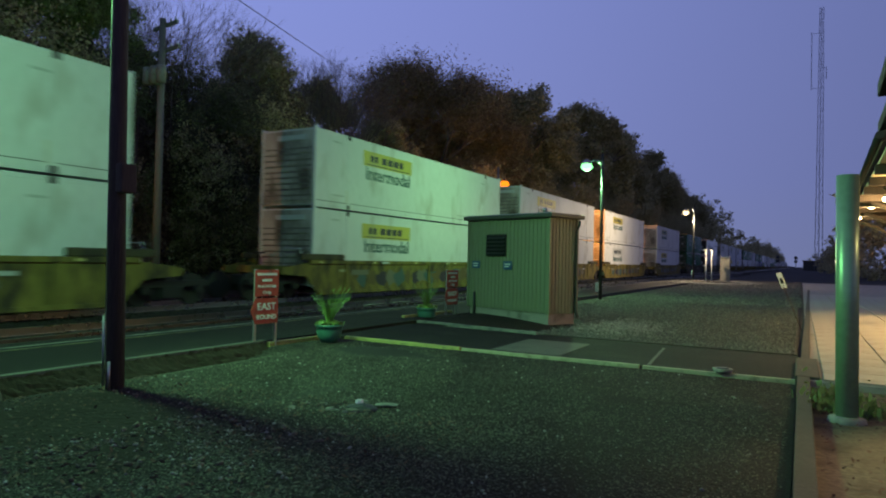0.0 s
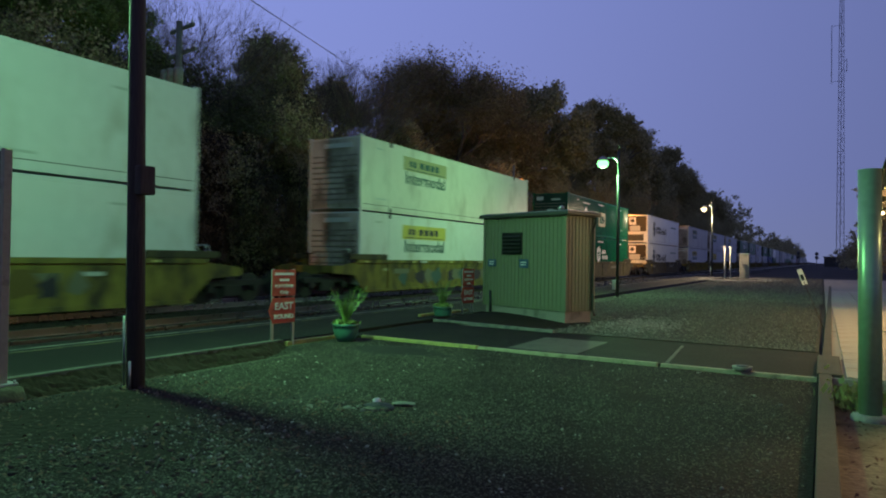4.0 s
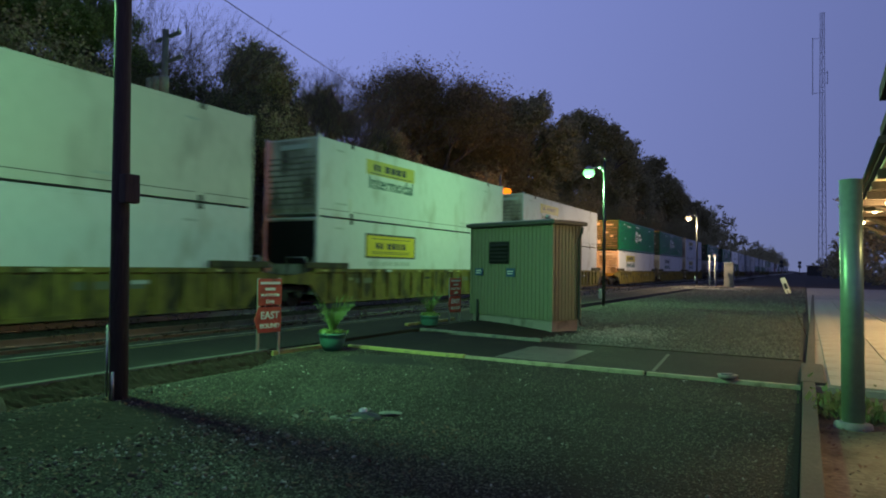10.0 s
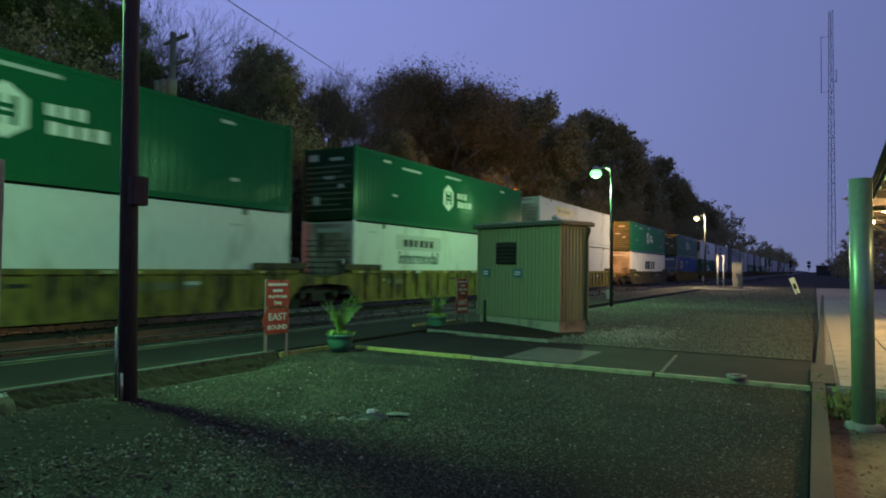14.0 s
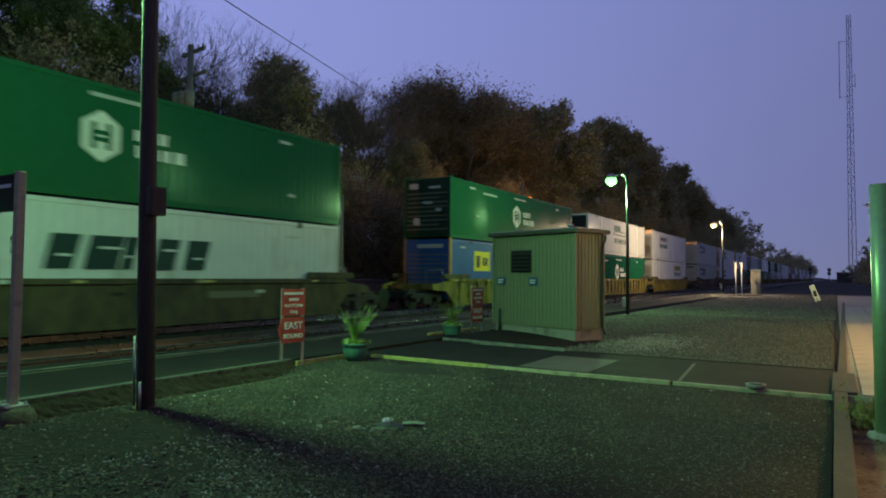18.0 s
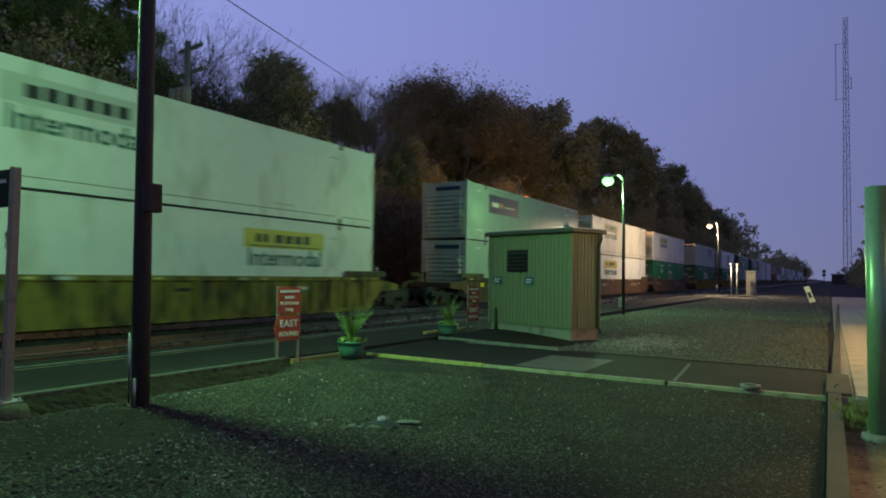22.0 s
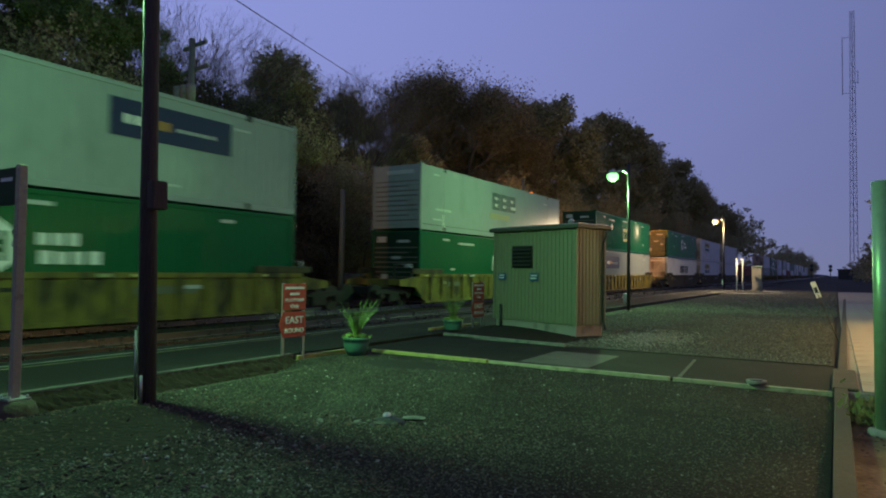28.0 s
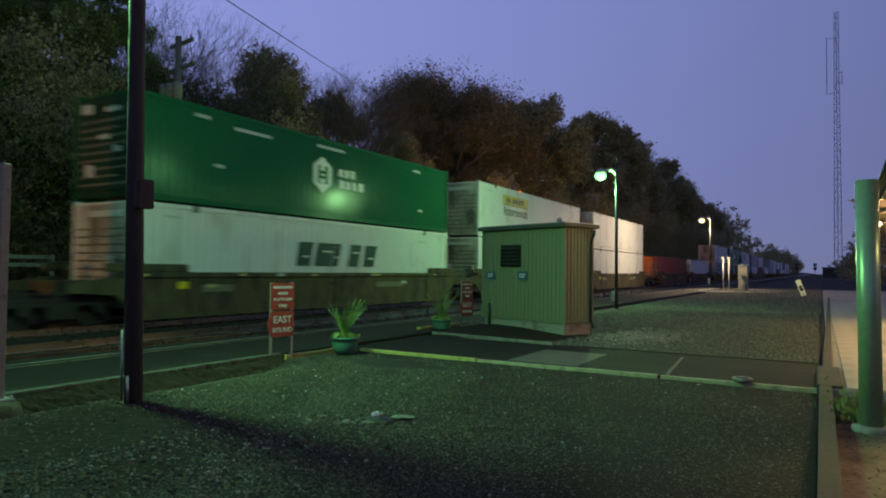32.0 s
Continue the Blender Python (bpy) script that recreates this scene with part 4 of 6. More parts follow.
def corrugated(length, height, pitch, depth):
    """A wall of vertical ribs in the plane x = 0, facing +x, along y."""
    bm = bmesh.new()
    prof, y = [], 0.0
    while y < length - 1e-6:
        prof += [(y, 0.0), (min(y + pitch * 0.34, length), 0.0), (min(y + pitch * 0.5, length), -depth), (min(y + pitch * 0.84, length), -depth)]
        y += pitch
    prof.append((length, 0.0))
    cols = [(bm.verts.new((d, yy, 0)), bm.verts.new((d, yy, height))) for yy, d in prof]
    for (a, b), (c, d) in zip(cols, cols[1:]):
        if (a.co - c.co).length > 1e-5:
            bm.faces.new((a, c, d, b))
    return bm


def on_side(text, height, mat, y, z, x=1.306, slant=0.0):
    """Letters on the side that faces +x, read from there."""
    me = letters(text, height, mat)
    me.transform(Matrix.Rotation(radians(90), 4, "Z"))
    me.transform(Matrix.Translation((x, y, z)))
    return me


def plate(y0, y1, z0, z1, x=1.30, t=0.006):
    return boxes((x - 0.002, x + t, y0, y1, z0, z1))


def hexagon(y, z, r, x=1.30, t=0.007):
    bm = bmesh.new()
    a = [bm.verts.new((x + t, y + r * 0.86 * math.sin(k * math.pi / 3), z + r * math.cos(k * math.pi / 3))) for k in range(6)]
    b = [bm.verts.new((x - 0.002, v.co.y, v.co.z)) for v in a]
    bm.faces.new(a)
    bm.faces.new(b[::-1])
    for k in range(6):
        bm.faces.new((a[k], a[(k + 1) % 6], b[(k + 1) % 6], b[k]))
    return bm


def rounded_plate(x0, x1, z0, z1, y0, y1, r):
    """A plate with rounded lower corners, facing -y."""
    bm = bmesh.new()
    rim = [(x0, z1), (x1, z1)]
    rim += [(x1 - r + r * math.cos(a), z0 + r - r * math.sin(a)) for a in (radians(15 * k) for k in range(7))]
    rim += [(x0 + r - r * math.sin(a), z0 + r - r * math.cos(a)) for a in (radians(15 * k) for k in range(7))]
    front, back = [bm.verts.new((x, y0, z)) for x, z in rim], [bm.verts.new((x, y1, z)) for x, z in rim]
    bm.faces.new(front)
    bm.faces.new(back[::-1])
    for k in range(len(rim)):
        j = (k + 1) % len(rim)
        bm.faces.new((front[k], front[j], back[j], back[k]))
    return bm


def container(label, skin, ribs, logo, end="ribs", door_skin=None, post=None, shift=0.0):
    """A 53-foot container: base centre of its length at the origin, length along y, near end at -y."""
    c = thing("shipping_container", pose(0, 0, -200), label, "container", "stacked containers")
    hl, hw = L53 / 2, W53 / 2
    post = post or skin
    part("core", boxes((-hw + 0.05, hw - 0.05, -hl + 0.06, hl - 0.04, 0.06, H53 - 0.05)), skin, c)
    for sx in (1, -1):
        if ribs:
            me = mesh_of("side_wall", corrugated(L53 - 0.24, H53 - 0.26, 0.28, 0.035), skin)
            w = part("side_wall", me, skin, c)
            w.matrix_basis = pose(hw - 0.008, -hl + 0.12, 0.14) if sx > 0 else pose(-hw + 0.008, hl - 0.12, 0.14, 0, 0, 180)
        else:
            w = part("side_wall", boxes(((hw - 0.05) if sx > 0 else -hw, hw if sx > 0 else (-hw + 0.05), -hl + 0.1, hl - 0.1, 0.12, H53 - 0.1), bevel=0.004), skin, c)
            if sx > 0:
                for y in (-6.1, 6.1):
                    part("lift_post", boxes((hw - 0.03, hw + 0.008, y - 0.09, y + 0.09, 0.1, H53 - 0.08), bevel=0.004), skin, w)
        part("top_rail", boxes((sx * hw - 0.055, sx * hw + 0.004, -hl, hl, H53 - 0.12, H53 - 0.005) if sx > 0 else (-hw - 0.004, -hw + 0.055, -hl, hl, H53 - 0.12, H53 - 0.005), bevel=0.01), skin, c)
        part("bottom_rail", boxes((sx * hw - 0.06, sx * hw + 0.006, -hl, hl, 0.0, 0.16) if sx > 0 else (-hw - 0.006, -hw + 0.06, -hl, hl, 0.0, 0.16), bevel=0.01), skin, c)
        for y in (-hl + 0.07, hl - 0.07):
            part("corner_post", boxes((sx * hw - 0.08, sx * hw + 0.005, y - 0.075, y + 0.075, 0, H53 + 0.06) if sx > 0 else (-hw - 0.005, -hw + 0.08, y - 0.075, y + 0.075, 0, H53 + 0.06), bevel=0.012), post, c)
        for y in (-6.1, 6.1) if sx > 0 else ():
            for z in (0.09, H53 - 0.09):
                part("corner_fitting", boxes((sx * hw - 0.1, sx * hw + 0.014, y - 0.09, y + 0.09, z - 0.09, z + 0.09) if sx > 0 else (-hw - 0.014, -hw + 0.1, y - 0.09, y + 0.09, z - 0.09, z + 0.09), bevel=0.01), P_BLACK if logo not in ("hub", "emp") else skin, c)
    if not ribs:
        part("rail_seam", plate(-hl + 0.1, hl - 0.1, 0.235, 0.255, hw - 0.001, 0.004), P_INK, c, "thin dark seam above the bottom rail")
        for y in (-5.9, 6.25):
            part("rust_streak", boxes((hw - 0.002, hw + 0.009, y - 0.35, y - 0.25, 0.2, 0.75)), P_WHITE_OLD, c, "grimy streak")
    part("roof", boxes((-hw + 0.03, hw - 0.03, -hl + 0.03, hl - 0.03, H53 - 0.06, H53 - 0.012)), skin, c)
    part("far_wall", boxes((-hw + 0.06, hw - 0.06, hl - 0.06, hl - 0.01, 0.06, H53 - 0.05)), skin, c)
    ds = door_skin or skin
    if end == "ribs":
        e = part("end_wall", boxes((-hw + 0.07, hw - 0.07, -hl + 0.02, -hl + 0.07, 0.08, H53 - 0.06)), ds, c)
        for k in range(9):
            z = 0.30 + 0.215 * k
            part("end_rib", boxes((-hw + 0.14, hw - 0.14, -hl - 0.02, -hl + 0.022, z - 0.075, z + 0.075), bevel=0.012), ds, e)
            # dark strip paints the shade in the gap above each rib
            part("end_groove", boxes((-hw + 0.16, hw - 0.16 - 0.5 * (k % 3 == 1), -hl - 0.004, -hl + 0.021, z + 0.082, z + 0.132)), P_GROOVE, e, "dark strip painted as shade between the end ribs")
        for x in (-0.95, 0.95) if logo == "plain" or logo == "parcel" else ():
            part("lock_rod", tube(bmesh.new(), [(x, -hl - 0.035, 0.15), (x, -hl - 0.035, H53 - 0.15)], 0.02, 6), M_GALV, e)
        if logo in ("hub", "emp"):
            for x0, x1, z0, z1 in ((-1.0, -0.5, 2.36, 2.62), (0.1, 0.75, 2.34, 2.46), (-0.2, 0.3, 1.62, 1.74), (0.5, 0.8, 1.25, 1.4), (-0.75, -0.4, 0.62, 0.95)):
                part("end_mark", boxes((x0, x1, -hl - 0.03, -hl - 0.019, z0, z1)), P_MARK, e, "pale end marking")
        elif logo != "plain":
            part("end_mark", boxes((-0.5, 0.9, -hl - 0.03, -hl + 0.021, 2.44, 2.62)), P_MARK if not logo.startswith("parcel") else P_NAVY, e)
    else:
        e = part("end_wall", boxes((-hw + 0.07, hw - 0.07, -hl + 0.03, -hl + 0.08, 0.08, H53 - 0.06)), ds, c)
        part("cooling_unit", rounded_plate(-hw + 0.14, hw - 0.14, 1.15, H53 - 0.14, -hl - 0.02, -hl + 0.04, 0.42 if end == "nose" else 0.05), P_BLACK, e, "black cooling unit")
        if end == "reefer":
            part("fan_panel", boxes((-0.55, 0.12, -hl - 0.035, -hl - 0.018, 1.85, 2.6), bevel=0.02), M_WHITE, e)
            part("fan", tube(bmesh.new(), [(-0.22, -hl - 0.03, 2.25), (-0.22, -hl - 0.05, 2.25)], 0.2, 16), P_INK, e)
            part("fan_panel", boxes((-0.5, 0.55, -hl - 0.035, -hl - 0.018, 1.2, 1.75), bevel=0.02), P_MARK, e)
            part("grille", boxes((-0.9, 0.9, -hl - 0.012, -hl + 0.031, 0.2, 0.85), bevel=0.02), P_INK, e)
    draw_logo(c, logo, shift)
    return c


def bars(c, parent, y0, y1, z0, z1, mat, seed, n=5, x=1.306):
    """A row of plain bars in place of lettering."""
    rnd = random.Random(seed)
    y = y0
    step = (y1 - y0) / n
    for k in range(n):
        part("text_bar", boxes((x - 0.004, x + 0.004, y + step * 0.08, y + step * rnd.uniform(0.72, 0.9), z0, z1 - rnd.uniform(0, 0.12) * (z1 - z0))), mat, parent)
        y += step


def draw_logo(c, logo, shift=0.0):
    o = -L53 / 2 + shift
    if logo in ("yellow_word", "yellow_word_old"):
        old = logo.endswith("old")
        p = part("logo_panel", plate(o + 2.9, o + 6.5, 1.88, 2.48), P_OLIVE if old else P_YELLOW_WORN, c, "faded yellow panel" if old else "yellow panel")
        bars(c, p, o + 3.35, o + 3.95, 2.06, 2.34, P_TEAL if old else P_INK, 3, 2, 1.308)
        bars(c, p, o + 4.15, o + 5.9, 2.06, 2.36, P_TEAL if old else P_INK, 5, 4, 1.308)
        part("panel_rule", plate(o + 3.1, o + 6.3, 1.93, 1.965, 1.304), P_TEAL if old else P_INK, p)
        part("lettering", on_side("Intermodal", 0.55, P_TEAL, o + 4.72, 1.56), P_TEAL, c, "dark teal word")
    elif logo == "yellow_sign":
        f = part("logo_frame", plate(o + 2.9, o + 6.65, 1.42, 2.42), P_INK, c, "black sign frame")
        p = part("logo_panel", plate(o + 3.0, o + 6.55, 1.50, 2.34, 1.306), P_YELLOW, f, "bright yellow panel")
        bars(c, p, o + 3.6, o + 4.2, 1.80, 2.06, P_INK, 4, 2, 1.314)
        bars(c, p, o + 4.4, o + 5.9, 1.80, 2.08, P_INK, 6, 4, 1.314)
        for z in (1.60, 1.67, 2.20):
            part("panel_rule", plate(o + 3.35, o + 6.15, z, z + 0.028, 1.310, 0.004), P_INK, p)
        bars(c, c, o + 3.1, o + 6.3, 1.12, 1.30, P_MARK, 5, 7)
    elif logo == "grey_word":
        p = part("logo_panel", plate(o + 2.9, o + 6.6, 1.85, 2.5), P_MARK, c, "grey ghosted panel")
        bars(c, p, o + 3.4, o + 6.0, 2.0, 2.34, P_INK, 6, 6, 1.308)
        part("lettering", on_side("Intermodal", 0.55, P_TEAL, o + 4.72, 1.5), P_TEAL, c, "dark teal word")
    elif logo == "olive_panel":
        p = part("logo_panel", plate(o + 2.9, o + 6.5, 1.38, 2.48), P_MARK, c, "pale ghosted panel")
        part("logo_band", plate(o + 2.95, o + 6.45, 1.95, 2.44, 1.306), P_OLIVE, p, "olive band")
        bars(c, p, o + 3.1, o + 6.2, 1.48, 1.80, P_TEAL, 7, 6, 1.308)
    elif logo in ("hub", "hub_low"):
        z = 1.55
        hx = part("emblem", hexagon(o + 7.3, z, 0.64), M_WHITE, c, "white hexagon emblem")
        for y0, y1, z0, z1 in ((-0.27, -0.12, -0.33, 0.33), (0.12, 0.27, -0.33, 0.33), (-0.12, 0.12, 0.03, 0.14), (-0.12, 0.12, -0.14, -0.03)):
            part("emblem_mark", boxes((1.305, 1.312, o + 7.3 + y0, o + 7.3 + y1, z + z0, z + z1)), P_GREEN, hx)
        bars(c, c, o + 8.15, o + 9.2, z + 0.05, z + 0.36, M_WHITE, 8, 3)
        bars(c, c, o + 8.2, o + 9.7, z - 0.38, z - 0.06, M_WHITE, 9, 4)
    elif logo == "emp":
        part("emblem", plate(o + 7.2, o + 8.9, 0.86, 1.95), P_OLIVE, c, "pale yellow square emblem")
        bars(c, c, o + 7.4, o + 8.6, 1.1, 1.7, P_GREEN, 10, 3, 1.310)
        dm = part("hazard_mark", boxes((-0.002, 0.006, -0.2, 0.2, -0.2, 0.2)), M_WHITE, c)
        dm.matrix_basis = pose(1.302, o + 4.0, 1.9, 45)
    elif logo == "slant_word":
        for k in range(5):
            bm = bmesh.new()
            y, w = o + 6.0 + 0.92 * k, (0.80, 1.0, 0.42, 0.72, 0.8)[k]
            pts = [(y + 0.04, 1.22), (y + w * 0.86, 1.22), (y + w * 0.92 + 0.18, 2.04), (y + 0.22, 2.04)]
            a = [bm.verts.new((1.312, p[0], p[1])) for p in pts]
            b = [bm.verts.new((1.298, p[0], p[1])) for p in pts]
            bm.faces.new(a)
            bm.faces.new(b[::-1])
            for i in range(4):
                bm.faces.new((a[i], a[(i + 1) % 4], b[(i + 1) % 4], b[i]))
            glyph = part("slanted_glyph", bm, P_TEAL_DARK, c, "slanted dark teal glyph")
            part("glyph_gap", boxes((1.309, 1.316, y + w * 0.42, y + w * (0.98 if k % 2 else 0.82), 1.51 + 0.2 * (k % 2), 1.57 + 0.2 * (k % 2))), P_WHITE, glyph)
        bars(c, c, o + 6.2, o + 9.0, 0.62, 0.78, P_MARK, 11, 6)
    elif logo == "crest":
        cr = part("emblem", hexagon(o + 2.9, 1.42, 0.72), P_MARK, c, "grey crest")
        for dy, dz, r in ((0, 0.18, 0.34), (-0.36, 0.12, 0.24), (0.36, 0.12, 0.24), (-0.2, -0.34, 0.24), (0.22, -0.34, 0.24), (0, -0.58, 0.16), (0, 0.62, 0.20), (-0.34, 0.52, 0.13), (0.34, 0.52, 0.13)):
            part("emblem_mark", hexagon(o + 2.9 + dy, 1.42 + dz, r, 1.306), P_INK, cr)
        part("emblem_crown", plate(o + 2.5, o + 3.3, 2.06, 2.22, 1.302), P_INK, cr)
        rnd = random.Random(12)
        y = o + 4.05
        for k in range(9):
            w = (0.7, 0.7, 0.75, 0.5, 0.5, 0.3, 0.5, 0.5, 0.5)[k]
            h = (0.72, 0.72, 0.72, 0.42, 0.42, 0.72, 0.42, 0.42, 0.72)[k]
            gl = part("glyph", plate(y, y + w * 0.84, 1.08, 1.08 + h), P_INK, c, "black gothic glyph")
            part("glyph_gap", plate(y + w * 0.30, y + w * (0.42 if k % 2 else 0.79), 1.08 + h * 0.42, 1.08 + h * 0.58, 1.306), P_WHITE, gl)
            part("glyph_gap", plate(y + w * 0.32, y + w * 0.44, 1.08 + (0.16 if k % 3 else -0.01), 1.08 + h * 0.34, 1.306), P_WHITE, gl)
            y += w
        bars(c, c, o + 11.3, o + 14.6, 1.95, 2.12, P_TEAL, 13, 8)
    elif logo == "parcel":
        p = part("logo_panel", plate(o + 2.37, o + 6.1, 1.50, 2.46), P_NAVY, c, "navy logo panel")
        bars(c, p, o + 2.72, o + 3.55, 1.84, 2.10, M_WHITE, 14, 3, 1.308)
        bars(c, p, o + 3.62, o + 4.1, 1.84, 2.08, P_TAN, 15, 2, 1.308)
        bars(c, p, o + 4.25, o + 5.6, 1.88, 1.98, P_MARK, 16, 5, 1.308)
    elif logo == "letters_three":
        for k in range(3):
            y = o + 6.75 + 0.95 * k
            gl = part("slanted_glyph", boxes((1.30, 1.312, y, y + 0.86, 1.44, 2.32)), P_TEAL, c, "bold dark green glyph")
            part("glyph_gap", boxes((1.309, 1.316, y + 0.28, y + (0.58 if k < 2 else 0.87), 1.60, 1.76)), P_WHITE, gl)
            part("glyph_gap", boxes((1.309, 1.316, y + 0.28, y + 0.58, 1.96, 2.12)), P_WHITE, gl)
        part("logo_band", plate(o + 6.5, o + 8.8, 0.95, 1.25), P_OLIVE, c, "pale yellow band")
        bars(c, c, o + 1.2, o + 2.6, 0.9, 1.02, P_MARK, 17, 4)
    elif logo == "intermodal_word":
        p = part("emblem", plate(o + 6.4, o + 8.3, 1.62, 2.44), P_TEAL, c, "dark slanted emblem")
        part("emblem_step", plate(o + 8.3, o + 10.1, 1.62, 1.98), P_TEAL, p)
        bars(c, p, o + 6.7, o + 9.8, 1.70, 1.92, P_WHITE, 18, 5, 1.308)
        part("lettering", on_side("INTERMODAL", 0.42, P_TEAL, o + 8.35, 1.15), P_TEAL, c, "dark spaced word")
        for y in (o + 3.1, o + 13.4):
            part("wall_post", boxes((1.29, 1.325, y - 0.22, y + 0.22, 0.1, 2.8), bevel=0.01), P_WHITE, c)
    elif logo == "yellow_square":
        p = part("emblem", plate(o + 2.33, o + 4.0, 1.38, 2.36), P_YELLOW, c, "yellow square emblem")
        bars(c, p, o + 2.5, o + 3.0, 1.55, 2.2, P_INK, 19, 1, 1.308)
        bars(c, p, o + 3.2, o + 3.8, 1.65, 2.1, P_INK, 20, 2, 1.308)
        part("placard", plate(o + 7.1, o + 7.5, 2.1, 2.45), M_WHITE, c)
    o = -L53 / 2
    if logo in ("hub", "emp"):
        for y, z, w in ((1.9, 2.55, 0.5), (2.6, 1.2, 0.32), (3.3, 2.42, 1.5), (7.0, 2.55, 1.5), (13.2, 2.5, 0.5), (13.6, 0.8, 0.3)):
            part("marking", plate(o + y, o + y + w, z - 0.05, z + 0.05), P_MARK, c)
    else:
        for y, z, w in ((1.0, 2.5, 0.45), (13.6, 2.35, 0.6), (1.0, 0.5, 0.7), (10.9, 0.42, 0.9)):
            part("marking", plate(o + y, o + y + w, z - 0.035, z + 0.035), P_MARK, c)


KINDS = {
    "jy": container("white smooth-sided container with a yellow logo panel", P_WHITE, False, "yellow_word", door_skin=P_END),
    "jyf": container("white smooth-sided container with a yellow logo panel", P_WHITE, False, "yellow_word", door_skin=P_END, shift=6.85),
    "fedf": container("grey ribbed container with a navy logo panel", P_GREY, True, "parcel", shift=7.4),
    "jo": container("grimy white container with a faded olive logo panel", P_WHITE_OLD, False, "yellow_word_old", door_skin=P_END),
    "jg": container("white container with a ghosted grey logo", P_WHITE, False, "grey_word", door_skin=P_END),
    "jp": container("white container with a pale olive logo panel", P_WHITE, False, "olive_panel", door_skin=P_END),
    "js": container("white container with a framed bright yellow sign and a dark nose", P_WHITE, False, "yellow_sign", end="nose", door_skin=P_END),
    "hub": container("green ribbed container with a white hexagon emblem", P_GREEN, True, "hub", door_skin=P_GREEN_DOOR),
    "emp": container("green ribbed container with a pale yellow square emblem", P_GREEN, True, "emp", door_skin=P_GREEN_DOOR),
    "cre": container("white refrigerated container with a grey crest and black glyphs", P_GLOSS, False, "crest", end="reefer"),
    "swf": container("white ribbed container with slanted dark teal glyphs", P_WHITE, True, "slant_word", door_skin=P_END),
    "emc": container("blue ribbed container with a yellow square emblem", P_BLUE, True, "yellow_square", post=P_TAN),
    "pri": container("white smooth-sided container marked INTERMODAL with a dark nose", P_GLOSS, False, "intermodal_word", end="nose"),
    "fed": container("grey ribbed container with a navy logo panel", P_GREY, True, "parcel"),
    "abf": container("pale grey container with three bold green glyphs", P_GREY, False, "letters_three"),
    "red": container("maroon ribbed steel container", P_RED, True, "plain"),
    "wht": container("plain white smooth-sided container", P_WHITE, False, "plain", door_skin=P_END),
}


